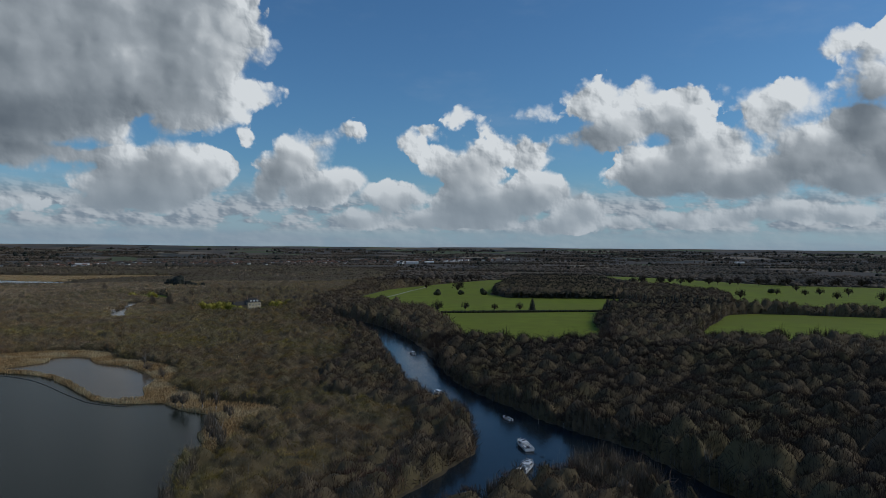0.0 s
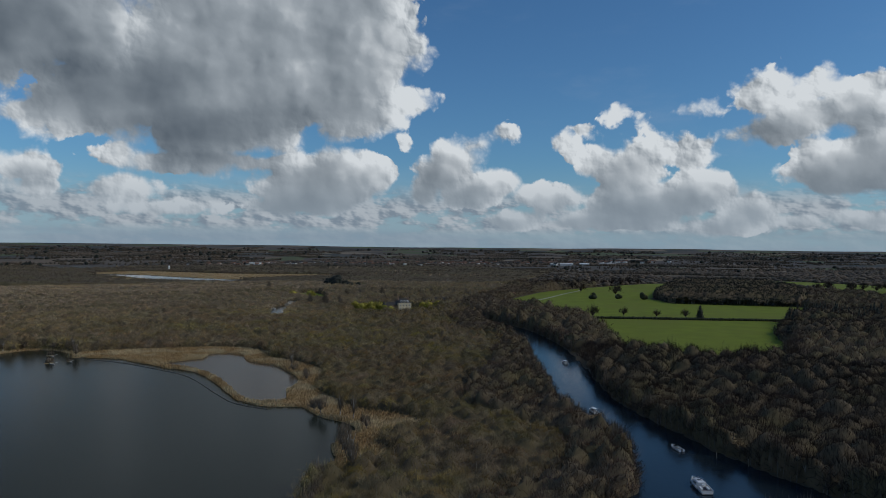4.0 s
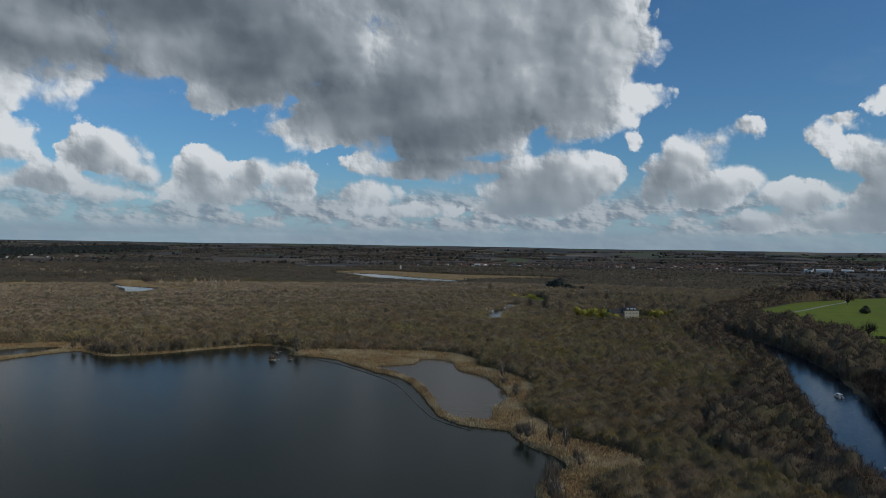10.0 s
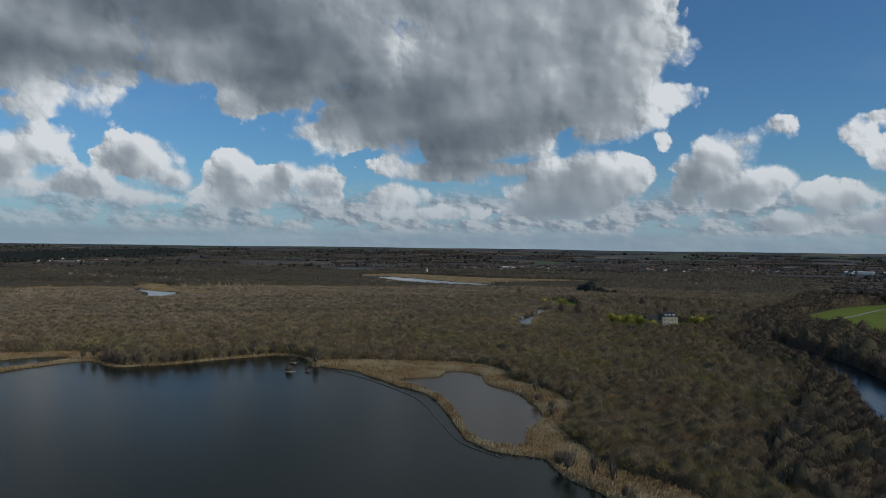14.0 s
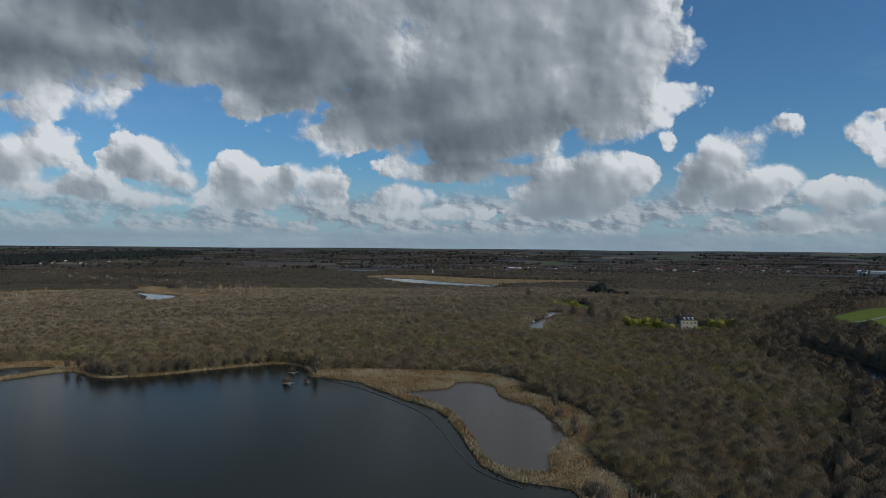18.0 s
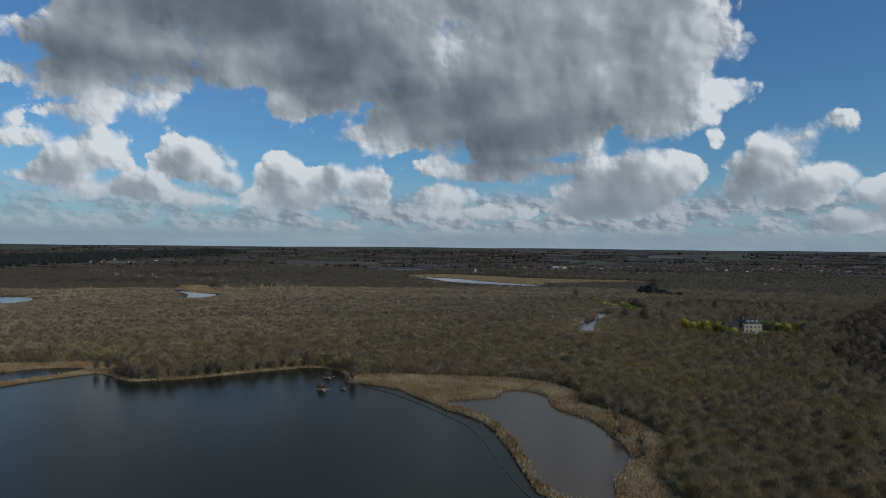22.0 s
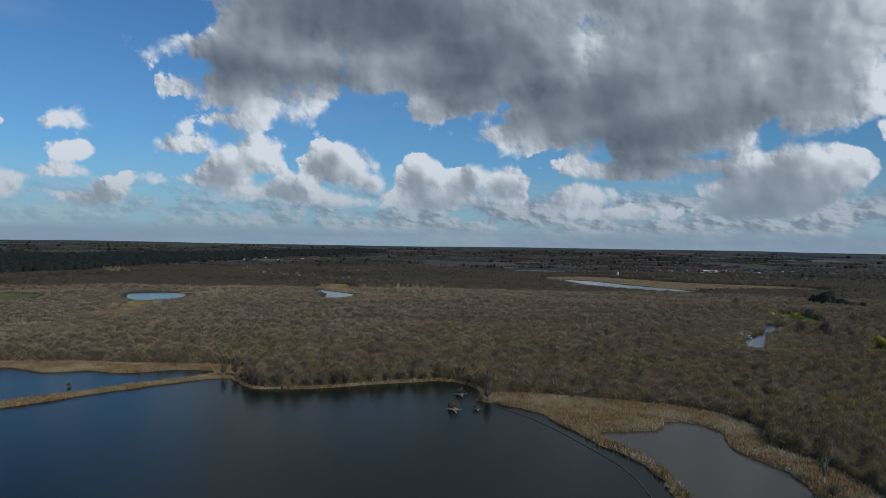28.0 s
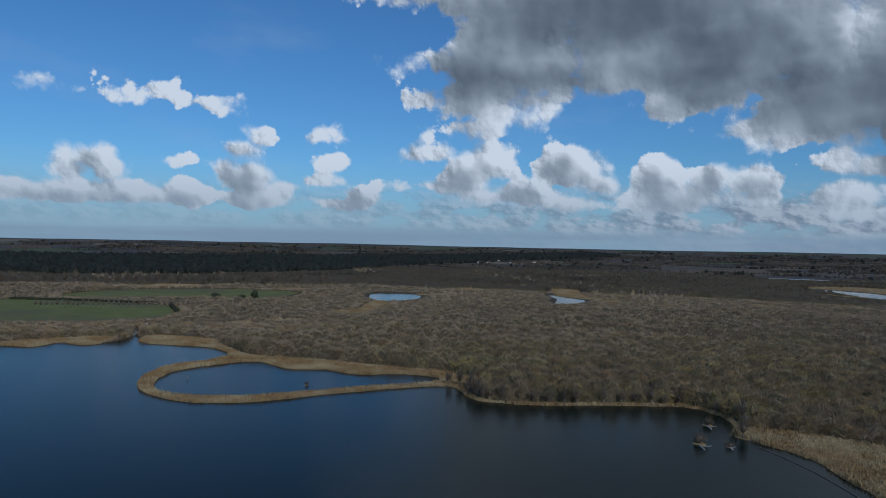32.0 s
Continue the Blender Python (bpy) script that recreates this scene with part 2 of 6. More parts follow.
    bank_tone = ramp(m("ADD", m("MULTIPLY", low_flank, ramp(el, 0.8, 2.0, 0.3, 1.0)), m("MULTIPLY", m("SUBTRACT", bank_n, 0.5), 0.9)), -0.25, 0.3)
    bank_col = mix(bank_tone, (0.195, 0.24, 0.285, 1), (0.39, 0.425, 0.45, 1))
    # a grey-blue pall lies right on the horizon
    pall = m("MULTIPLY", ramp(noise(vm("MULTIPLY", flat, (0.03, 0.5, 0.0))[0], 1.0, 3.0), 0.38, 0.6), ramp(el, 1.7, 0.5))
    # thin high veils
    veil_n = noise(vm("MULTIPLY", flat, (0.05, 0.14, 0.0))[0], 1.0, 6.0, 0.6)
    veil = m("MULTIPLY", ramp(veil_n, 0.5, 0.75), 0.14)

    sky = nt.nodes.new("ShaderNodeTexSky")
    sky.sky_type = "NISHITA"
    sky.sun_disc = False
    sky.sun_elevation, sky.sun_rotation = radians(SUN_EL), radians(SUN_AZ)
    sky.air_density, sky.dust_density, sky.ozone_density = 1.0, 0.6, 1.6
    blue = vm("MULTIPLY", sky.outputs[0], (0.037, 0.060, 0.078))[0]
    haze = ramp(el, 7.0, -0.5, 0.0, 0.72)
    blue = mix(haze, blue, (0.265, 0.355, 0.435, 1))
    out = mix(veil, blue, (0.42, 0.46, 0.52, 1))
    out = mix(m("MULTIPLY", pall, 0.7), out, (0.21, 0.27, 0.33, 1))
    out = mix(bank, out, bank_col)
    out = mix(cover, out, cloud)
    bg = nt.nodes.new("ShaderNodeBackground")
    nt.links.new(out, bg.inputs[0])
    bg.inputs[1].default_value = 1.0
    wo = nt.nodes.new("ShaderNodeOutputWorld")
    nt.links.new(bg.outputs[0], wo.inputs[0])


sky_world()
sun = new("sun", bpy.data.lights.new("sun", "SUN"))
sun.data.energy, sun.data.angle, sun.data.color = 1.25, radians(0.8), (1.0, 0.92, 0.79)
sun.matrix_world = look((math.sin(radians(SUN_AZ)) * math.cos(radians(SUN_EL)) * 900, math.cos(radians(SUN_AZ)) * math.cos(radians(SUN_EL)) * 900, math.sin(radians(SUN_EL)) * 900), (0, 0, 0))


# ---------------------------------------------------------------- materials
def material(name, low, high, scale=0.5, rough=0.85, patch=None, patch_scale=0.01, spread=0.25, island=0.0, bump=0.0, metallic=0.0, per_object=0.0, crowns=0.0, dry=None):
    """A weathered matt surface: two colours by fine noise, a third one in broad patches, a random lift per piece or per
    crown, and a sunlit tone painted by position (dry).
    """
    mat = bpy.data.materials.new(name)
    mat.use_nodes = True
    nt = mat.node_tree
    b = nt.nodes["Principled BSDF"]
    b.inputs["Roughness"].default_value = rough
    b.inputs["Metallic"].default_value = metallic
    b.inputs["Specular IOR Level"].default_value = 0.25
    pos = nt.nodes.new("ShaderNodeNewGeometry")
    co = nt.nodes.new("ShaderNodeTexCoord").outputs["Object"] if per_object else pos.outputs["Position"]

    def noise(s, detail=4.0):
        n = nt.nodes.new("ShaderNodeTexNoise")
        nt.links.new(co, n.inputs["Vector"])
        n.inputs["Scale"].default_value, n.inputs["Detail"].default_value = s, detail
        return n.outputs[0]

    def span(x, a, c):
        n = nt.nodes.new("ShaderNodeMapRange")
        nt.links.new(x, n.inputs[0])
        n.inputs[1].default_value, n.inputs[2].default_value = a, c
        return n.outputs[0]

    def mix(f, a, c):
        n = nt.nodes.new("ShaderNodeMix")
        n.data_type = "RGBA"
        for k, v in ((0, f), (6, a), (7, c)):
            if isinstance(v, bpy.types.NodeSocket):
                nt.links.new(v, n.inputs[k])
            else:
                n.inputs[k].default_value = v if isinstance(v, float) else (*v, 1)
        return n.outputs[2]

    fine = noise(scale, 5.0)
    col = mix(span(fine, 0.5 - spread, 0.5 + spread), low, high)
    if patch:
        col = mix(span(noise(patch_scale, 3.0), 0.44, 0.62), col, patch)
    if island or per_object:
        hsv = nt.nodes.new("ShaderNodeHueSaturation")
        nt.links.new(col, hsv.inputs["Color"])
        r = nt.nodes.new("ShaderNodeMapRange")
        nt.links.new(pos.outputs["Random Per Island"] if island else nt.nodes.new("ShaderNodeObjectInfo").outputs["Random"], r.inputs[0])
        k = island or per_object
        r.inputs[3].default_value, r.inputs[4].default_value = 1 - k, 1 + k
        nt.links.new(r.outputs[0], hsv.inputs["Value"])
        col = hsv.outputs[0]
    if dry:
        # out on the open fen the scrub turns paler: a sun patch painted in
        dot = nt.nodes.new("ShaderNodeVectorMath")
        dot.operation = "DOT_PRODUCT"
        nt.links.new(co, dot.inputs[0])
        dot.inputs[1].default_value = (-0.8, 0.25, 0.0)
        wander = nt.nodes.new("ShaderNodeMath")
        wander.operation = "MULTIPLY_ADD"
        nt.links.new(noise(0.008, 3.0), wander.inputs[0])
        wander.inputs[1].default_value = 340.0
        nt.links.new(dot.outputs[1], wander.inputs[2])
        col = mix(span(wander.outputs[0], 440, 760), col, dry)
    if crowns:
        vor = nt.nodes.new("ShaderNodeTexVoronoi")
        vor.voronoi_dimensions = "2D"
        nt.links.new(co, vor.inputs["Vector"])
        vor.inputs["Scale"].default_value = crowns
        sep = nt.nodes.new("ShaderNodeSeparateColor")
        nt.links.new(vor.outputs["Color"], sep.inputs[0])
        kind = nt.nodes.new("ShaderNodeHueSaturation")
        nt.links.new(col, kind.inputs["Color"])
        for k, (lo, hi) in enumerate(((0.482, 0.512), (0.82, 1.2), (0.64, 1.42))):
            q = nt.nodes.new("ShaderNodeMapRange")
            nt.links.new(sep.outputs[k], q.inputs[0])
            q.inputs[3].default_value, q.inputs[4].default_value = lo, hi
            nt.links.new(q.outputs[0], kind.inputs[k])
        col = kind.outputs[0]
    nt.links.new(col, b.inputs["Base Color"])
    if bump:
        bp = nt.nodes.new("ShaderNodeBump")
        nt.links.new(noise(scale * 3, 6.0), bp.inputs["Height"])
        bp.inputs["Strength"].default_value, bp.inputs["Distance"].default_value = bump, 0.3
        nt.links.new(bp.outputs[0], b.inputs["Normal"])
    return mat


def water_material(name, deep, rough, ripple, scale, gloss=0.3):
    mat = bpy.data.materials.new(name)
    mat.use_nodes = True
    nt = mat.node_tree
    b = nt.nodes["Principled BSDF"]
    b.inputs["Base Color"].default_value = (*deep, 1)
    b.inputs["Roughness"].default_value = rough
    b.inputs["IOR"].default_value = 1.33
    b.inputs["Specular IOR Level"].default_value = gloss
    pos = nt.nodes.new("ShaderNodeNewGeometry").outputs["Position"]
    heights = []
    for s, d in ((scale, 3.0), (scale * 0.25, 2.0)):
        n = nt.nodes.new("ShaderNodeTexNoise")
        nt.links.new(pos, n.inputs["Vector"])
        n.inputs["Scale"].default_value, n.inputs["Detail"].default_value = s, d
        heights.append(n.outputs[0])
    add = nt.nodes.new("ShaderNodeMath")
    add.operation = "MULTIPLY_ADD"
    nt.links.new(heights[1], add.inputs[0])
    add.inputs[1].default_value = 0.8
    nt.links.new(heights[0], add.inputs[2])
    bp = nt.nodes.new("ShaderNodeBump")
    nt.links.new(add.outputs[0], bp.inputs["Height"])
    bp.inputs["Strength"].default_value, bp.inputs["Distance"].default_value = 1.0, ripple
    nt.links.new(bp.outputs[0], b.inputs["Normal"])
    return mat


# The dry tone paints sunlight onto the western marsh.
TWIG = material("bare_twigs", (0.15, 0.107, 0.054), (0.305, 0.22, 0.115), 0.2, 0.9, (0.25, 0.2, 0.074), 0.014, 0.26, island=0.35, crowns=0.16, dry=(0.36, 0.272, 0.17))
# Twig brown deepened: the shade between and beneath crowns is put into it.
THICKET_SHADE = material("shaded_thicket", (0.075, 0.056, 0.034), (0.155, 0.115, 0.066), 0.4, 0.95, (0.115, 0.093, 0.045), 0.02, 0.25)
# Oak twig brown, darkened to hold the cloud shade over the riverside wood.
TWIG_DARK_SHADED = material("oak_twigs_shaded", (0.027, 0.019, 0.014), (0.056, 0.04, 0.029), 0.12, 0.9, (0.044, 0.03, 0.02), 0.012, 0.2, island=0.3, crowns=0.11)
TWIG_THING = material("bank_twigs", (0.1, 0.077, 0.054), (0.19, 0.147, 0.102), 0.5, 0.9, None, 0.01, 0.25, per_object=0.25)
BARK = material("bark", (0.09, 0.075, 0.06), (0.24, 0.22, 0.19), 2.0, 0.9)
PALE_BARK = material("birch_bark", (0.22, 0.2, 0.17), (0.5, 0.48, 0.44), 1.5, 0.8)
TWIG_MID = material("estate_twigs", (0.064, 0.044, 0.03), (0.135, 0.094, 0.064), 0.12, 0.9, (0.095, 0.066, 0.04), 0.012, 0.2, island=0.3, crowns=0.11)
FAR_TREE = material("distant_trees", (0.085, 0.064, 0.045), (0.15, 0.112, 0.076), 0.03, 0.9, (0.065, 0.056, 0.04), 0.0035, 0.2, island=0.2)
CONIFER = material("conifer_needles", (0.013, 0.017, 0.013), (0.04, 0.042, 0.032), 0.3, 0.9, None, 0.01, 0.25, island=0.3)
WILLOW = material("willow_leaf", (0.24, 0.205, 0.03), (0.4, 0.345, 0.06), 0.7, 0.8, None, 0.01, 0.25, island=0.3)
REED = material("dry_reed", (0.22, 0.135, 0.06), (0.5, 0.345, 0.165), 0.3, 0.9, (0.5, 0.4, 0.235), 0.06, 0.25, island=0.25)
REED_BED = material("reed_litter", (0.26, 0.165, 0.07), (0.46, 0.33, 0.16), 0.35, 0.95, None, 0.01, 0.25, bump=0.5)
GRASS = material("field_grass", (0.13, 0.165, 0.008), (0.19, 0.23, 0.012), 0.06, 0.95, (0.155, 0.18, 0.014), 0.012, 0.25, bump=0.2)
GRASS_DULL = material("rough_grass", (0.15, 0.155, 0.035), (0.22, 0.22, 0.065), 0.06, 0.95, (0.16, 0.14, 0.06), 0.012, 0.25, bump=0.2)
HEDGE = material("hedge_leaf", (0.02, 0.028, 0.014), (0.06, 0.06, 0.03), 0.8, 0.9, island=0.3)
TRACK = material("gravel_track", (0.3, 0.28, 0.22), (0.45, 0.42, 0.34), 0.5, 0.95)
LAKE = water_material("lake_water", (0.0115, 0.0175, 0.0125), 0.2, 0.03, 1.1, 0.16)
RIVER = water_material("river_water", (0.012, 0.02, 0.027), 0.12, 0.05, 0.9)
POND = water_material("pond_water", (0.105, 0.078, 0.052), 0.14, 0.02, 0.8, 0.22)


def land_material():
    """Peaty marsh floor near by; farther off a patchwork of ploughland, pasture and wood."""
    mat = bpy.data.materials.new("land")
    mat.use_nodes = True
    nt = mat.node_tree
    b = nt.nodes["Principled BSDF"]
    b.inputs["Roughness"].default_value = 0.95
    b.inputs["Specular IOR Level"].default_value = 0.15
    pos = nt.nodes.new("ShaderNodeNewGeometry").outputs["Position"]

    def mapping(sx, sy):
        v = nt.nodes.new("ShaderNodeVectorMath")
        v.operation = "MULTIPLY"
        nt.links.new(pos, v.inputs[0])
        v.inputs[1].default_value = (sx, sy, 0)
        return v.outputs[0]

    vor = nt.nodes.new("ShaderNodeTexVoronoi")
    nt.links.new(mapping(0.0045, 0.0036), vor.inputs["Vector"])
    vor.inputs["Scale"].default_value = 1.0
    ramp = nt.nodes.new("ShaderNodeValToRGB")
    ramp.color_ramp.interpolation = "CONSTANT"
    sep = nt.nodes.new("ShaderNodeSeparateColor")
    nt.links.new(vor.outputs["Color"], sep.inputs[0])
    nt.links.new(sep.outputs[0], ramp.inputs[0])
    cr = ramp.color_ramp
    cr.elements[0].color = (0.095, 0.082, 0.068, 1)
    cr.elements[1].position, cr.elements[1].color = 0.42, (0.125, 0.102, 0.078, 1)
    for p, c in ((0.58, (0.1, 0.115, 0.055)), (0.72, (0.165, 0.125, 0.085)), (0.8, (0.06, 0.064, 0.055)), (0.93, (0.22, 0.175, 0.12))):
        e = cr.elements.new(p)
        e.color = (*c, 1)
    n = nt.nodes.new("ShaderNodeTexNoise")
    nt.links.new(mapping(0.25, 0.25), n.inputs["Vector"])
    n.inputs["Scale"].default_value, n.inputs["Detail"].default_value = 1.0, 5.0
    near = nt.nodes.new("ShaderNodeMix")
    near.data_type = "RGBA"
    nt.links.new(n.outputs[0], near.inputs[0])
    near.inputs[6].default_value, near.inputs[7].default_value = (0.05, 0.042, 0.03, 1), (0.13, 0.105, 0.065, 1)
    dist = nt.nodes.new("ShaderNodeVectorMath")
    dist.operation = "LENGTH"
    nt.links.new(mapping(1.0, 1.0), dist.inputs[0])
    far = nt.nodes.new("ShaderNodeMapRange")
    nt.links.new(dist.outputs[1], far.inputs[0])
    far.inputs[1].default_value, far.inputs[2].default_value = 1500, 2100
    out = nt.nodes.new("ShaderNodeMix")
    out.data_type = "RGBA"
    nt.links.new(far.outputs[0], out.inputs[0])
    nt.links.new(near.outputs[2], out.inputs[6])
    nt.links.new(ramp.outputs[0], out.inputs[7])
    nt.links.new(out.outputs[2], b.inputs["Base Color"])
    return mat


LAND = land_material()


# ---------------------------------------------------------------- mesh helpers
def mesh_of(name, verts, faces, mat):
    """A mesh from arrays of corners and of triangles or quads."""
    me = bpy.data.meshes.new(name)
    verts, faces = np.asarray(verts, np.float32), np.asarray(faces, np.int32)
    k = faces.shape[1]
    me.vertices.add(len(verts))
    me.vertices.foreach_set("co", verts.ravel())
    me.loops.add(faces.size)
    me.loops.foreach_set("vertex_index", faces.ravel())
    me.polygons.add(len(faces))
    me.polygons.foreach_set("loop_start", np.arange(0, faces.size, k, dtype=np.int32))
    me.update(calc_edges=True)
    me.materials.append(mat)
    return me


def part(name, bm, mat, parent=None, label=""):
    """One bmesh as one mesh object, under a thing or a part."""
    me = bpy.data.meshes.new(name)
    bm.to_mesh(me)
    bm.free()
    me.materials.append(mat)
    ob = new(name, me)
    ob.parent = parent
    if label:
        tagged(ob, label)
    return ob


def smooth_line(points, closed=True, step=6.0, wobble=0.0, seed=0):
    """A soft line through a few corners, with a slight natural unevenness."""
    p = np.array(points, float)
    n = len(p)
    rng = np.random.RandomState(seed)
    out = []
    for i in range(n if closed else n - 1):
        a, b, c, d = (p[(i + k) % n] if closed else p[min(max(i + k, 0), n - 1)] for k in (-1, 0, 1, 2))
        m = max(1, int(np.hypot(*(c - b)) / step))
        for j in range(m):
            t = j / m
            q = 0.5 * (2 * b + (c - a) * t + (2 * a - 5 * b + 4 * c - d) * t**2 + (3 * b - a - 3 * c + d) * t**3)
            out.append(q + rng.uniform(-wobble, wobble, 2))
    if not closed:
        out.append(p[-1])
    return np.array(out)


def signed(poly, x, y):
    """Distance to a closed outline, positive inside it."""
    d = np.full(x.shape, 1e9)
    inside = np.zeros(x.shape, bool)
    for (ax, ay), (bx, by) in zip(poly, np.roll(poly, -1, 0)):
        ex, ey = bx - ax, by - ay
        t = np.clip(((x - ax) * ex + (y - ay) * ey) / (ex * ex + ey * ey + 1e-9), 0, 1)
        d = np.minimum(d, (x - ax - t * ex) ** 2 + (y - ay - t * ey) ** 2)
        if abs(ey) > 1e-9:
            inside ^= ((ay > y) != (by > y)) & (x < ex * (y - ay) / ey + ax)
    return np.where(inside, 1, -1) * np.sqrt(d)


def sheet(name, poly, z, mat, label, category):
    """A level sheet of ground cover with a soft outline, its edges turned down."""
    bm = bmesh.new()
    top = [bm.verts.new((x, y, z)) for x, y in poly]
    low = [bm.verts.new((x, y, z - 0.5)) for x, y in poly]
    f = bm.faces.new(top)
    if f.normal.z < 0:
        f.normal_flip()
    for i in range(len(top)):
        j = (i + 1) % len(top)
        bm.faces.new((top[i], low[i], low[j], top[j]))
    bmesh.ops.triangulate(bm, faces=[f])
    bmesh.ops.recalc_face_normals(bm, faces=bm.faces[:])
    return tagged(part(name, bm, mat), label, category, kind="structure")


# ---------------------------------------------------------------- the plan
LAKE_LINE = smooth_line([(-62, 120), (-70, 160), (-76, 185), (-80, 200), (-74, 207), (-84, 226), (-88, 241), (-84, 250), (-94, 261), (-108, 266), (-119, 278), (-133, 275), (-150, 282), (-172, 304), (-198, 328), (-227, 338), (-262, 352), (-283, 350), (-292, 347), (-305, 362), (-330, 364), (-340, 344), (-346, 326), (-351, 309), (-360, 292), (-372, 283), (-394, 285), (-400, 270), (-398, 242), (-394, 218), (-390, 196), (-398, 170), (-416, 157), (-438, 151), (-462, 155), (-482, 164), (-494, 184), (-512, 195), (-543, 184), (-567, 150), (-600, 144), (-645, 143), (-646, 139), (-592, 138), (-566, 118), (-582, 101), (-566, 89), (-575, 66), (-560, 10), (-540, -90), (-420, -160), (-260, -150), (-140, -80), (-80, 20)], True, 5, 0.7, 1)
POND_LINE = smooth_line([(-232, 346), (-208, 337), (-187, 323), (-169, 305), (-152, 286), (-140, 281), (-130, 285), (-138, 305), (-144, 328), (-160, 346), (-172, 358), (-193, 367), (-204, 382), (-218, 387), (-227, 379), (-222, 366)], True, 5, 0.7, 2)
LOOP_LINE = smooth_line([(-436, 157), (-414, 163), (-400, 195), (-403, 223), (-406, 248), (-406, 276), (-415, 287), (-430, 273), (-436, 250), (-452, 238), (-458, 221), (-485, 206), (-476, 178), (-463, 164)], True, 5, 0.5, 3)
RIVER_LINE = smooth_line([(-120, 590), (-96, 562), (-74, 520), (-54, 462), (-42, 400), (-30, 350), (-22, 310), (-12, 284), (0, 264), (6, 240), (5, 215), (-3, 196), (-14, 176), (-18, 150), (-4, 156), (8, 170), (20, 180), (36, 192), (47, 187), (54, 160), (80, 96), (112, 104), (88, 150), (70, 186), (56, 222), (36, 250), (14, 292), (2, 318), (-6, 350), (-16, 402), (-28, 455), (-46, 512), (-66, 556), (-100, 604)], True, 6, 0.9, 4)
CUT_LINE = smooth_line([(-286, 590), (-294, 584), (-320, 630), (-332, 682), (-345, 714), (-360, 742), (-342, 752), (-330, 708), (-320, 666), (-300, 620)], True, 6, 0.5, 5)
POND_A = smooth_line([(-945, 640), (-880, 610), (-841, 596), (-770, 552), (-742, 550), (-775, 604), (-812, 634), (-872, 640)], True, 8, 0.8, 6)
POND_B = smooth_line([(-950, 398), (-952, 428), (-930, 452), (-868, 428), (-845, 384), (-885, 378)], True, 8, 0.8, 7)
LAGOON = smooth_line([(-980, 1165), (-840, 1100), (-700, 1052), (-608, 1052), (-640, 1110), (-760, 1145), (-900, 1190)], True, 12, 1.0, 8)
LAGOON_FAR = smooth_line([(-1352, 1450), (-1254, 1530), (-1160, 1424), (-1243, 1342)], True, 12, 1.0, 9)
POND_A = POND_A.mean(0) + (POND_A - POND_A.mean(0)) * 0.68
WATERS = [LAKE_LINE, POND_LINE, LOOP_LINE, RIVER_LINE, CUT_LINE, POND_A, POND_B, LAGOON, LAGOON_FAR]
REED_1 = smooth_line([(-298, 350), (-296, 366), (-270, 386), (-231, 406), (-203, 400), (-186, 380), (-165, 370), (-142, 350), (-134, 328), (-130, 311), (-112, 294), (-98, 281), (-80, 276), (-66, 266), (-74, 252), (-76, 240), (-66, 230), (-67, 216), (-82, 208), (-92, 224), (-94, 250), (-104, 262), (-119, 274), (-133, 271), (-152, 278), (-175, 301), (-200, 324), (-228, 335), (-262, 348)], True, 5, 0.8, 11)
REED_2 = smooth_line([(-394, 292), (-410, 302), (-432, 292), (-446, 276), (-470, 250), (-490, 226), (-505, 207), (-535, 196), (-560, 190), (-545, 178), (-512, 190), (-498, 180), (-484, 158), (-462, 149), (-438, 145), (-414, 151), (-394, 167), (-386, 196), (-390, 220), (-394, 242), (-394, 268)], True, 5, 0.8, 12)
REED_3 = smooth_line([(-566, 146), (-545, 178), (-556, 192), (-578, 186), (-600, 152)], True, 5, 0.6, 13)
REED_4 = smooth_line([(-596, 134), (-562, 116), (-578, 100), (-562, 88), (-572, 60), (-586, 64), (-600, 96)], True, 5, 0.8, 14)
REED_5 = smooth_line([(-292, 349), (-305, 364), (-332, 366), (-343, 345), (-349, 326.5), (-354, 310), (-361, 294), (-373, 286), (-394, 288), (-394, 282), (-372, 280), (-358, 290), (-349, 308), (-343, 326), (-337, 343), (-328, 361), (-306, 359), (-293, 345)], True, 4, 0.8, 18)
REED_A = smooth_line([(-1010, 690), (-945, 655), (-880, 625), (-800, 640), (-770, 625), (-790, 660), (-870, 665), (-930, 690), (-990, 720)], True, 8, 1.5, 15)
REED_B = smooth_line([(-720, 330), (-760, 350), (-830, 385), (-850, 372), (-770, 335), (-725, 312)], True, 8, 1.5, 16)
REED_LAGOON = smooth_line([(-1010, 1190), (-1000, 1330), (-760, 1310), (-600, 1370), (-520, 1290), (-590, 1180), (-650, 1118), (-780, 1152), (-900, 1196)], True, 12, 2.0, 17)
GLADES = [smooth_line([(x - w, y), (x - w * 0.3, y - d), (x + w * 0.8, y - d * 0.7), (x + w, y + d * 0.4), (x + w * 0.2, y + d), (x - w * 0.7, y + d * 0.8)], True, 9, 2.0, 200 + k) for k, (x, y, w, d) in enumerate(((-880, 715, 26, 14), (-1005, 815, 40, 14), (-830, 806, 22, 11), (-719, 803, 34, 9), (-624, 812, 16, 9), (-930, 859, 38, 12), (-1020, 560, 30, 14), (-834, 1065, 44, 12), (-1070, 820, 40, 14), (-560, 930, 26, 9), (-690, 900, 40, 10), (-662, 212, 12, 12), (-675, 250, 9, 15), (-738, 318, 22, 16), (-928, 470, 12, 30), (-1120, 160, 30, 40), (-1040, 300, 16, 40), (-1012, 543, 14, 40), (-900, 760, 50, 8), (-760, 850, 46, 8), (-1080, 660, 22, 40)))]
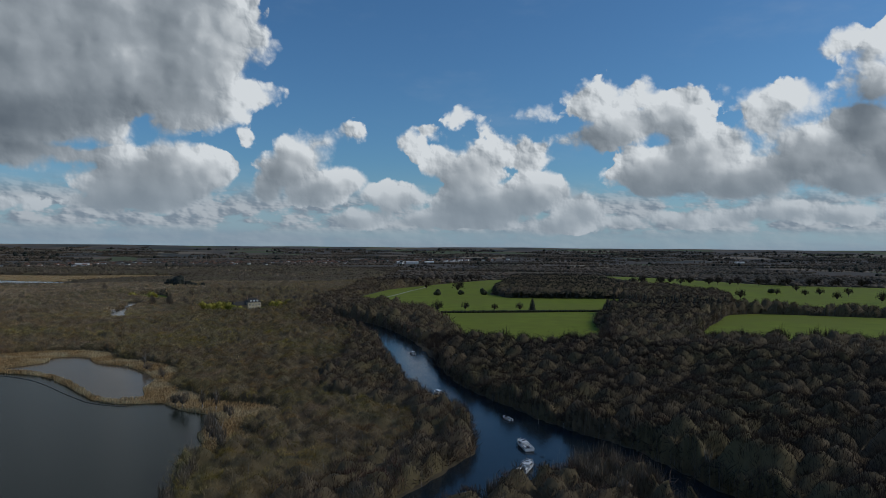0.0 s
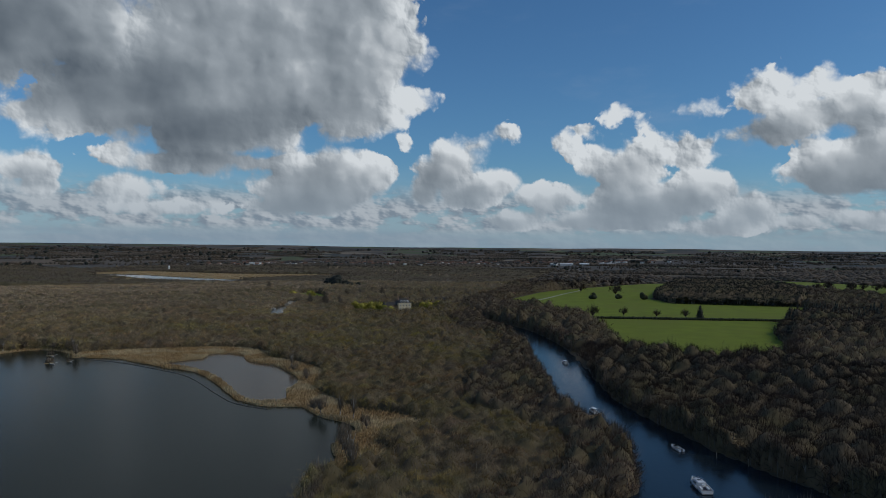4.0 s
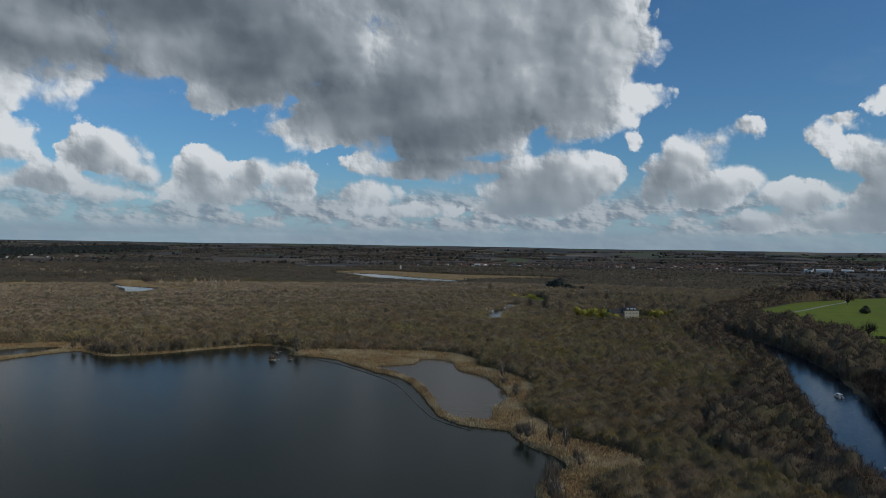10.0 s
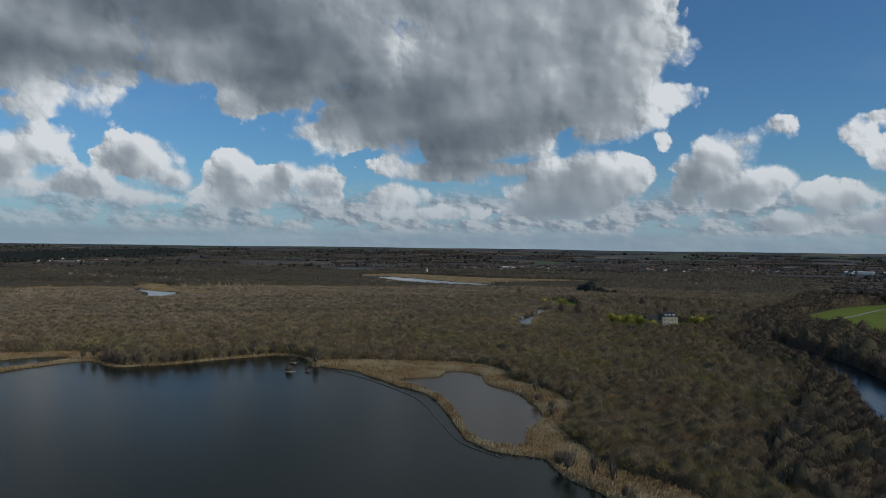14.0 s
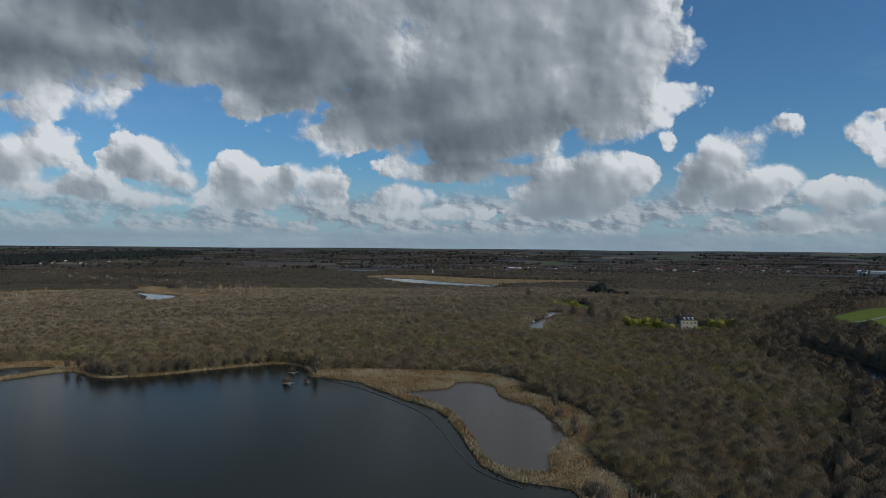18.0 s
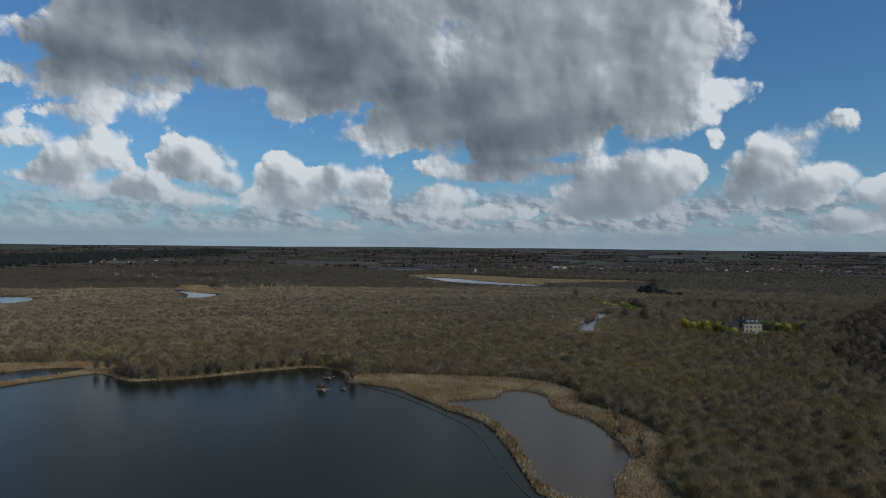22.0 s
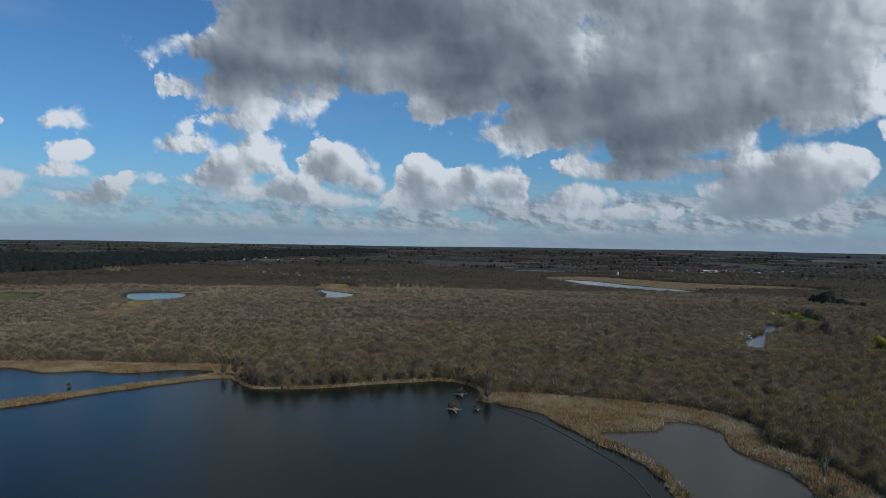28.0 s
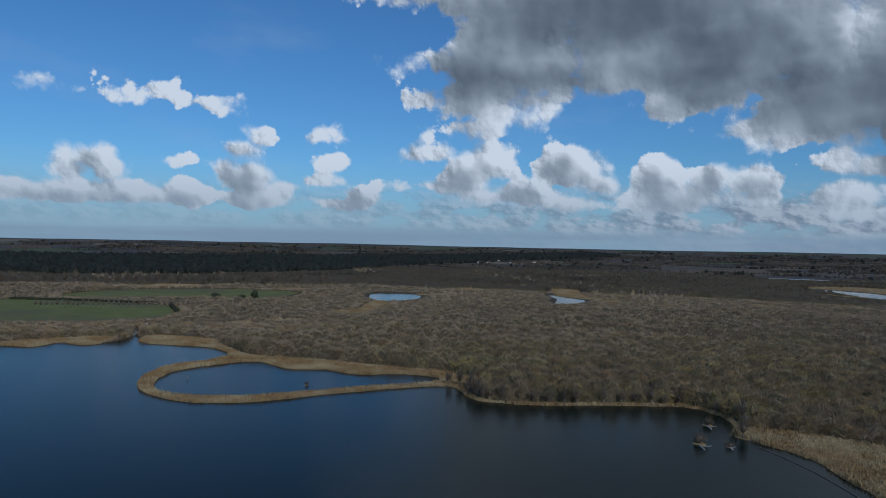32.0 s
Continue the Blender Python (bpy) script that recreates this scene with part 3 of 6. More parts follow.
REEDS = [REED_1, REED_2, REED_3, REED_4, REED_5, REED_A, REED_B, REED_LAGOON]
FIELD_1 = smooth_line([(-122, 790), (-110, 900), (-80, 1030), (60, 1280), (96, 1250), (60, 1000), (52, 890), (191, 858), (166, 700), (60, 672), (-20, 658), (-70, 730)], True, 20, 1, 21)
FIELD_2 = smooth_line([(-20, 650), (60, 664), (140, 675), (128, 590), (102, 500), (62, 440), (22, 440), (0, 520), (-12, 600)], True, 20, 1, 22)
FIELD_3 = smooth_line([(290, 1460), (320, 1100), (345, 900), (296, 715), (418, 690), (640, 640), (760, 860), (700, 1120), (540, 1190), (420, 1400)], True, 20, 1, 23)
FIELD_4 = smooth_line([(165, 475), (225, 600), (278, 672), (400, 645), (600, 590), (540, 430), (400, 425), (300, 445), (215, 460)], True, 20, 1, 24)
FIELD_5 = smooth_line([(-694, 150), (-796, 168), (-876, 90), (-900, -10), (-740, -10), (-690, 60)], True, 20, 1, 25)
FIELD_6 = smooth_line([(-858, 262), (-965, 310), (-1050, 228), (-1035, 90), (-925, 50), (-893, 158)], True, 20, 1, 26)
FIELD_7 = smooth_line([(-380, 880), (-330, 930), (-240, 940), (-200, 900), (-280, 860)], True, 20, 1, 27)
LAWN_1 = smooth_line([(-398, 838), (-340, 772), (-326, 786), (-372, 850)], True, 8, 0.5, 28)
LAWN_2 = smooth_line([(-248, 634), (-212, 630), (-166, 640), (-158, 690), (-230, 690)], True, 8, 0.5, 29)
FIELDS = [FIELD_1, FIELD_2, FIELD_3, FIELD_4, FIELD_5, FIELD_6, FIELD_7, LAWN_1, LAWN_2]
WOOD_DARK = smooth_line([(56, 868), (100, 1210), (250, 1240), (200, 860)], True, 20, 1, 31)
# Far woods in cloud shade, laid out as a belt of dark conifers.
SHADED_BELT = smooth_line([(-1390, -350), (-1400, -100), (-1420, 160), (-1600, 480), (-2050, 900), (-2500, 1450), (-2900, 2150), (-3200, 2100), (-2700, 900), (-2500, 0), (-2500, -700), (-1800, -700)], True, 60, 2, 33)
SPINNEY = smooth_line([(110, 530), (150, 690), (190, 745), (270, 720), (262, 676), (205, 600), (180, 545)], True, 20, 1, 32)


def rise(x, y):
    """The plain lies level for two kilometres, then climbs to low hills."""
    d = np.hypot(x + 50, y - 80)
    a = np.arctan2(x, y)
    return 47 * np.clip((d - 1900) / 2900, 0, 1.02) ** 1.6 * (1 + 0.05 * np.sin(9 * a + 1) + 0.035 * np.sin(23 * a) + 0.02 * np.sin(57 * a + 2))


def build_ground():
    def axis(lo, hi, step, mid, midstep, far):
        inner = np.arange(lo, hi, step)
        up = np.arange(hi, mid, midstep)
        out, v, s = [], max(hi, mid), midstep
        while v < far:
            out.append(v)
            s *= 1.14
            v += s
        neg, v, s = [], lo, step
        while v > -far:
            s *= 1.16
            v -= s
            neg.append(v)
        return np.concatenate([neg[::-1], inner, up, out])

    xs, ys = axis(-1000, 420, 5, 420, 14, 5200), axis(20, 760, 5, 1400, 12, 5200)
    gx, gy = np.meshgrid(xs, ys)
    s = np.full(gx.shape, -1e9)
    near = (gx > -1500) & (gx < 300) & (gy > -400) & (gy < 1700)
    v = np.full(near.sum(), -1e9)
    for w in WATERS:
        v = np.maximum(v, signed(w, gx[near], gy[near]))
    s[near] = v
    z = np.clip(-s * 0.28, -1.4, 0.5) + rise(gx, gy)
    nx = len(xs)
    idx = np.arange(gx.size).reshape(gx.shape)
    quads = np.stack([idx[:-1, :-1], idx[:-1, 1:], idx[1:, 1:], idx[1:, :-1]], -1).reshape(-1, 4)
    me = mesh_of("ground", np.stack([gx, gy, z], -1).reshape(-1, 3), quads, LAND)
    tagged(new("ground", me), "brown peaty marshland reaching to low far hills", "ground", kind="structure")


build_ground()


def water_sheet(name, line, mat, label):
    """Still water filling a basin a little past its shoreline."""
    bm = bmesh.new()
    n = np.roll(line, -1, 0) - np.roll(line, 1, 0)
    n = np.stack([n[:, 1], -n[:, 0]], 1) / (np.hypot(n[:, 0], n[:, 1])[:, None] + 1e-9)
    area = 0.5 * np.sum(line[:, 0] * np.roll(line[:, 1], -1) - np.roll(line[:, 0], -1) * line[:, 1])
    grown = line + n * (1.2 if area > 0 else -1.2)
    f = bm.faces.new([bm.verts.new((x, y, 0)) for x, y in grown])
    bm.normal_update()
    if f.normal.z < 0:
        f.normal_flip()
    bmesh.ops.triangulate(bm, faces=[f])
    tagged(part(name, bm, mat), label, "water", kind="structure")


water_sheet("lake_water", LAKE_LINE, LAKE, "wide dark blue-grey lake with faint ripples")
water_sheet("pond_water", POND_LINE, POND, "small muddy grey pond behind a reed bank")
water_sheet("pond_water", LOOP_LINE, LAKE, "dark pond inside a loop of reeds")
water_sheet("river_water", RIVER_LINE, RIVER, "winding blue river between wooded banks")
water_sheet("channel_water", CUT_LINE, RIVER, "pale channel of water leading to a mooring")
water_sheet("pond_water", POND_A, POND, "pale blue pool far out in the marsh")
water_sheet("pond_water", POND_B, POND, "pale blue pool beside a reed bed")
water_sheet("lagoon_water", LAGOON, POND, "long narrow lagoon in front of a reed marsh")
water_sheet("lagoon_water", LAGOON_FAR, POND, "narrow far lagoon in the marsh")

for line in (FIELD_1, FIELD_2, FIELD_3, FIELD_4):
    sheet("pasture", line, 0.56, GRASS, "bright green grazing pasture bordered by trees", "field")
for line in (FIELD_5, FIELD_6, FIELD_7):
    sheet("pasture", line, 0.56, GRASS_DULL, "dull green meadow beside the marsh", "field")
for line in (LAWN_1, LAWN_2):
    sheet("lawn", line, 0.57, GRASS, "small green lawn beside the waterside trees", "lawn")


# ---------------------------------------------------------------- trees
def ico(sub=0):
    bm = bmesh.new()
    bmesh.ops.create_icosphere(bm, subdivisions=sub + 1, radius=1)
    v = np.array([x.co for x in bm.verts])
    f = np.array([[q.index for q in p.verts] for p in bm.faces])
    bm.free()
    return v, f


ICO0, ICO1 = ico(0), ico(1)


def twigs(rng, n, h, w, base=0.3, thick=0.16, top=1.0):
    """Thin upswept twigs that fill a domed crown: corners and triangles."""
    a = rng.uniform(0, 2 * np.pi, n)
    u = rng.uniform(0.0, 1.0, n) ** 0.8
    e = np.arcsin(u) * 0.98
    lump = 1 + 0.22 * np.sin(3 * a + rng.uniform(0, 6)) * np.cos(2 * e) + rng.uniform(-0.16, 0.12, n)
    tip = np.stack([np.cos(a) * np.cos(e) * w * lump, np.sin(a) * np.cos(e) * w * lump, h * base + np.sin(e) * h * (top - base) * lump], -1)
    root = tip * np.stack([rng.uniform(0.35, 0.72, n)] * 2 + [np.ones(n)], -1)
    root[:, 2] = h * base * 0.8 + (tip[:, 2] - h * base * 0.8) * rng.uniform(0.25, 0.6, n)
    side = np.cross(tip - root, rng.normal(size=(n, 3)))
    side /= np.linalg.norm(side, axis=1)[:, None] + 1e-9
    t = thick * rng.uniform(0.6, 1.5, n)[:, None]
    v = np.stack([root - side * t, root + side * t, tip], 1).reshape(-1, 3)
    return v, np.arange(3 * n).reshape(-1, 3)


def lump(rng, shape, h, w, base=0.28, top=0.84, rough=0.2):
    """The thick of a crown: a low uneven mound."""
    v, f = shape
    v = v * (1 + rng.uniform(-rough, rough, (len(v), 1)))
    mid = h * (base + top) / 2
    return v * np.array([w * 0.82, w * 0.82, h * (top - base) / 2]) + np.array([0, 0, mid]), f


def stem(h, r0, r1, lean=(0, 0), sides=5, z0=-0.2, start=(0, 0)):
    a = np.arange(sides) * 2 * np.pi / sides
    ring = np.stack([np.cos(a), np.sin(a), 0 * a], -1)
    v = np.concatenate([ring * r0 + (*start, z0), ring * r1 + (start[0] + lean[0], start[1] + lean[1], h)])
    f = [(i, (i + 1) % sides, sides + (i + 1) % sides) for i in range(sides)] + [(i, sides + (i + 1) % sides, sides + i) for i in range(sides)]
    return v, np.array(f)


def joined(pieces):
    vs, fs, n = [], [], 0
    for v, f in pieces:
        vs.append(v)
        fs.append(f + n)
        n += len(v)
    return np.concatenate(vs), np.concatenate(fs)


def limbs(rng, h, w, n=5):
    out = []
    for k in range(n):
        a = 2 * np.pi * k / n + rng.uniform(-0.4, 0.4)
        z = h * rng.uniform(0.2, 0.42)
        v, f = stem(h * rng.uniform(0.6, 0.85), 0.1, 0.04, (np.cos(a) * w * 0.6, np.sin(a) * w * 0.6), 3, z)
        out.append((v, f))
    return joined(out)


def kinds(count, maker):
    return [maker(np.random.RandomState(50 + k)) for k in range(count)]


def crown(rng, n, thick, lobes=5, core=0.6, shape=None):
    """A leafless crown of height 1 and half-width 1: several upswept heads of twigs round a small dense heart."""
    out = [lump(rng, shape or ICO0, 1, core, 0.0, core + 0.06, 0.25)]
    for k in range(lobes):
        a, r = rng.uniform(0, 6.283), (0.0 if k == 0 else rng.uniform(0.3, 0.62))
        top = 1.0 if k == 0 else rng.uniform(0.7, 0.97)
        v, f = twigs(rng, n // lobes, 1, rng.uniform(0.42, 0.62), 0.12, thick, top)
        out.append((v + np.array([np.cos(a) * r, np.sin(a) * r, 0]), f))
    return joined(out)


# a height of 1 and a half-width of 1: each tree stretches its own
AIRY = kinds(8, lambda r: crown(r, 44, 0.045, 4, 0.4))
MOUND = kinds(8, lambda r: lump(r, ICO0, 1, 1.1, -0.5, 1.0, 0.25))
BELT = kinds(6, lambda r: lump(r, ICO0, 1, 1.0, -0.4, 1.1, 0.3))


def spire(rng):
    """A conifer: ragged drooping skirts round a point."""
    out = []
    for k in range(5):
        n = 7
        a = np.arange(n) * 2 * np.pi / n + rng.uniform(0, 1)
        r = (1 - k / 5.5) * rng.uniform(0.75, 1.1, n)
        z = 0.08 + k * 0.18 + rng.uniform(-0.03, 0.03, n)
        ring = np.stack([np.cos(a) * r, np.sin(a) * r, z], -1)
        v = np.concatenate([ring, [[0, 0, 0.36 + k * 0.17]]])
        out.append((v, np.array([(i, (i + 1) % n, n) for i in range(n)])))
    return joined(out)


SPIRE = kinds(6, spire)


def scattered(name, spots, protos, mat, label, category, seed=0):
    """Many crowns in one mesh. Spots: x, y, ground height, height, half-width."""
    rng = np.random.RandomState(seed)
    which, turn = rng.randint(0, len(protos), len(spots)), rng.uniform(0, 6.283, len(spots))
    vs, fs, n = [], [], 0
    for k, (pv, pf) in enumerate(protos):
        s, t = spots[which == k], turn[which == k]
        if not len(s):
            continue
        c, si = np.cos(t)[:, None], np.sin(t)[:, None]
        x, y, z = pv[:, 0][None], pv[:, 1][None], pv[:, 2][None]
        w = s[:, 4][:, None]
        v = np.stack([(x * c - y * si) * w + s[:, 0][:, None], (x * si + y * c) * w + s[:, 1][:, None], z * s[:, 3][:, None] + s[:, 2][:, None]], -1)
        fs.append((pf[None] + (np.arange(len(s)) * len(pv))[:, None, None] + n).reshape(-1, 3))
        vs.append(v.reshape(-1, 3))
        n += len(s) * len(pv)
    me = mesh_of(name, np.concatenate(vs), np.concatenate(fs), mat)
    return tagged(new(name, me), label, category, kind="stuff")


def jittered(x0, x1, y0, y1, step, seed):
    rng = np.random.RandomState(seed)
    gx, gy = np.meshgrid(np.arange(x0, x1, step), np.arange(y0, y1, step))
    p = np.stack([gx.ravel(), gy.ravel()], -1)
    return p + rng.uniform(-0.5, 0.5, p.shape) * step


def clear_of(p, lines, gap):
    keep = np.ones(len(p), bool)
    for line in lines:
        lo, hi = line.min(0) - 20, line.max(0) + 20
        box = np.where(keep & (p[:, 0] > lo[0]) & (p[:, 0] < hi[0]) & (p[:, 1] > lo[1]) & (p[:, 1] < hi[1]))[0]
        if len(box):
            keep[box[signed(line, p[box, 0], p[box, 1]) > -gap]] = False
    return keep


def bearing(p):
    return np.degrees(np.arctan2(p[:, 0] + 50, p[:, 1] - 60))


def soft_noise(p, scale, seed=0):
    """Smooth broad noise between -1 and 1."""
    r = np.random.RandomState(seed)
    out = np.zeros(len(p))
    for _ in range(6):
        k = r.normal(size=2) / scale
        out += np.sin(p @ k + r.uniform(0, 6.28))
    return out / 3.2


def east_side(p):
    """Land beyond the river, which carries taller, darker wood."""
    edge = np.interp(p[:, 1], [0, 190, 250, 300, 400, 500, 600, 700, 3000], [60, 50, 30, 8, -22, -48, -100, -150, -150])
    return p[:, 0] > edge


def canopy(name, mask, box4, cell, grid, tall, relief, n_twigs, length, thick, mat, label, seed):
    """A closed leafless canopy: a lumpy roof of rounded heads with a fur of twigs on it."""
    rng = np.random.RandomState(seed)
    x0, x1, y0, y1 = box4
    nx, ny = int((x1 - x0) / cell) + 3, int((y1 - y0) / cell) + 3
    ii, jj = np.meshgrid(np.arange(nx), np.arange(ny), indexing="ij")
    tx = x0 + (ii - 1 + 0.5 + rng.uniform(-0.42, 0.42, ii.shape)) * cell
    ty = y0 + (jj - 1 + 0.5 + rng.uniform(-0.42, 0.42, ii.shape)) * cell
    tp = np.stack([tx.ravel(), ty.ravel()], -1)
    th = (tall(tp) * rng.uniform(0.74, 1.2, len(tp))).reshape(ii.shape)

    lines = [k for k in (*WATERS, *REEDS, *FIELDS) if (k.min(0) < (x1, y1)).all() and (k.max(0) > (x0, y0)).all()]

    def inland(p):
        d = np.full(len(p), 99.0)
        for k in lines:
            lo, hi = k.min(0) - 12, k.max(0) + 12
            near = np.where((p > lo).all(1) & (p < hi).all(1))[0]
            if len(near):
                d[near] = np.minimum(d[near], -signed(k, p[near, 0], p[near, 1]))
        return d

    def rim(p):
        """The wood's edge comes down in rounded shoulders."""
        return np.clip(0.5 + inland(p) / 4.0, 0.5, 1) ** 0.8

    def roof(p):
        ci, cj = ((p[:, 0] - x0) / cell + 1).astype(int), ((p[:, 1] - y0) / cell + 1).astype(int)
        z = np.zeros(len(p))
        for di in (-1, 0, 1):
            for dj in (-1, 0, 1):
                a, b = np.clip(ci + di, 0, nx - 1), np.clip(cj + dj, 0, ny - 1)
                d2 = ((p[:, 0] - tx[a, b]) ** 2 + (p[:, 1] - ty[a, b]) ** 2) / cell**2
                z = np.maximum(z, th[a, b] * (1 - relief * d2))
        return np.maximum(z, tall(p) * 0.4) * rim(p)

    gx, gy = np.meshgrid(np.arange(x0, x1, grid), np.arange(y0, y1, grid))
    gp = np.stack([gx.ravel(), gy.ravel()], -1)
    gp = gp + rng.uniform(-0.3, 0.3, gp.shape) * grid
    keep = mask(gp)
    # outside the rim the roof's hem hangs down close behind the stems
    pad = np.pad(keep.reshape(gx.shape).astype(float), 1)
    pos2 = np.pad(gp.reshape(*gx.shape, 2) * keep.reshape(gx.shape)[..., None], ((1, 1), (1, 1), (0, 0)))
    count, total = np.zeros(gx.shape), np.zeros((*gx.shape, 2))
    for di in (0, 1, 2):
        for dj in (0, 1, 2):
            count += pad[di:di + gx.shape[0], dj:dj + gx.shape[1]]
            total += pos2[di:di + gx.shape[0], dj:dj + gx.shape[1]]
    hem = (~keep) & (count.ravel() > 0)
    gp[hem] += 0.7 * (total.reshape(-1, 2)[hem] / count.ravel()[hem][:, None] - gp[hem])
    z = np.where(keep, roof(gp) + rng.uniform(-0.45, 0.4, len(gp)) * grid**0.5, 0.1)
    idx = np.arange(gx.size).reshape(gx.shape)
    q = np.stack([idx[:-1, :-1], idx[:-1, 1:], idx[1:, 1:], idx[1:, :-1]], -1).reshape(-1, 4)
    q = q[keep[q].any(1)]
    tris = np.concatenate([q[:, [0, 1, 2]], q[:, [0, 2, 3]]])
    roof_v = np.concatenate([gp, z[:, None]], 1)
    used = np.unique(tris)
    back = np.full(len(gp), -1)
    back[used] = np.arange(len(used))
    # the inner canopy layer carries the shade between crowns in its colour
    floor_ = mesh_of("understorey", roof_v[used] - np.array([0, 0, 0.35]), back[tris], THICKET_SHADE)
    tagged(new("understorey", floor_), "dense brown inner canopy, toned dark as shade between the bare crowns", "thicket", kind="stuff")
    pieces = []
    # the fur: each head carries upswept twigs
    heads = tp[mask(tp)]
    n = len(heads) * n_twigs
    inner = np.repeat(inland(heads) > cell * 1.3, n_twigs)
    root = np.repeat(heads, n_twigs, 0)
    off = rng.normal(size=(n, 2)) * cell * 0.36
    root = root + off
    ok = inner.copy()
    ok[~inner] = mask(root[~inner])
    root, off = root[ok], off[ok]
    n = len(root)
    rz = roof(root) - 0.35 * length
    lean = off / cell * 0.9 * length + rng.normal(size=(n, 2)) * 0.26 * length
    ln = length * rng.uniform(0.5, 1.35, n)
    r3 = np.concatenate([root, rz[:, None]], 1)
    tip = np.concatenate([root + lean, (rz + ln)[:, None]], 1)
    side = np.cross(tip - r3, rng.normal(size=(n, 3)))
    side *= (thick * rng.uniform(0.6, 1.4, n) / (np.linalg.norm(side, axis=1) + 1e-9))[:, None]
    v = np.stack([r3 - side, r3 + side, tip], 1).reshape(-1, 3)
    pieces.append((v, np.arange(3 * n).reshape(-1, 3)))
    # along the rim the stems show
    low = gp[keep & (count.ravel() < 9)]
    low = low[inland(low) < 7]
    if len(low):
        root = np.repeat(low, 3, 0)
        root = root + rng.normal(size=root.shape) * grid * 0.45
        n = len(root)
        top = roof(root) * rng.uniform(0.9, 1.3, n) + 0.8
        # and low side twigs close the gaps between them
        k = rng.randint(0, n, n * 14)
        r3 = np.concatenate([root[k] + rng.normal(size=(len(k), 2)) * 0.8, (top[k] * rng.uniform(0.05, 0.85, len(k)))[:, None]], 1)
        way = np.concatenate([rng.normal(size=(len(k), 2)) * 0.6, rng.uniform(0.2, 1.0, (len(k), 1))], 1) * length
        side = np.cross(way, rng.normal(size=way.shape))
        side *= (thick * rng.uniform(0.8, 1.8, len(k)) / (np.linalg.norm(side, axis=1) + 1e-9))[:, None]
        pieces.append((np.stack([r3 - side, r3 + side, r3 + way], 1).reshape(-1, 3), np.arange(3 * len(k)).reshape(-1, 3)))
        a = rng.uniform(0, 6.283, n)
        side = np.stack([np.cos(a), np.sin(a), 0 * a], -1) * (thick * rng.uniform(1.0, 2.0, n))[:, None]
        r3 = np.concatenate([root, np.full((n, 1), 0.1)], 1)
        tip = np.concatenate([root + rng.normal(size=root.shape) * 0.7, top[:, None]], 1)
        stems = new("edge_stems", mesh_of("edge_stems", np.stack([r3 - side, r3 + side, tip], 1).reshape(-1, 3), np.arange(3 * n).reshape(-1, 3), BARK))
        tagged(stems, "grey-brown stems along the edge of the wood", "stems", kind="stuff")
    me = mesh_of(name, *joined(pieces), mat)
    return tagged(new(name, me), label, "woodland", kind="stuff")


def open_land(p, near=True):
    """Where wood may stand."""
    ok = clear_of(p, WATERS[:5], 0.8) & clear_of(p, WATERS[5:], 9) & clear_of(p, REEDS[:5], 0.4) & clear_of(p, REEDS[5:], 3) & clear_of(p, GLADES, 0) & clear_of(p, FIELDS[:2], 5) & clear_of(p, FIELDS[2:], 1.0)
    return ok & clear_of(p, [SPINNEY, WOOD_DARK, SHADED_BELT], 0)


POOLS = [*GLADES, CUT_LINE, POND_A, POND_B, LAGOON, REED_A, REED_B, FIELD_5]


def carr_height(p):
    """Low willow carr, taller along the shores and lower round the pools."""
    h = 5.6 + 1.3 * soft_noise(p, 34, 3) + 0.9 * soft_noise(p, 13, 13)
    h += 5.0 * np.exp(-(((p[:, 0] + 270) / 170) ** 2) - ((p[:, 1] - 790) / 120) ** 2)
    near = p[:, 1] < 460
    if near.any():
        q = p[near]
        s = np.zeros(len(q))
        for w in (LAKE_LINE, RIVER_LINE):
            s = np.maximum(s, np.clip(1 - (-signed(w, q[:, 0], q[:, 1])) / 14, 0, 1))
        h[near] += 1.6 * s
    for w in POOLS:
        c, r = w.mean(0), np.hypot(*(w - w.mean(0)).T).max()
        box = np.where(np.hypot(*(p - c).T) < r + 90)[0]
        if len(box):
            d = -signed(w, p[box, 0], p[box, 1])
            h[box] = np.minimum(h[box], h[box].mean() * np.clip(0.3 + d / 100, 0.3, 1.5))
    return h


def oak_height(p):
    return 10.5 + 2.4 * soft_noise(p, 40, 4) + 1.7 * soft_noise(p, 16, 14)


def far_height(p):
    return 5.5 + 1.6 * soft_noise(p, 120, 15) + 1.0 * soft_noise(p, 40, 16)


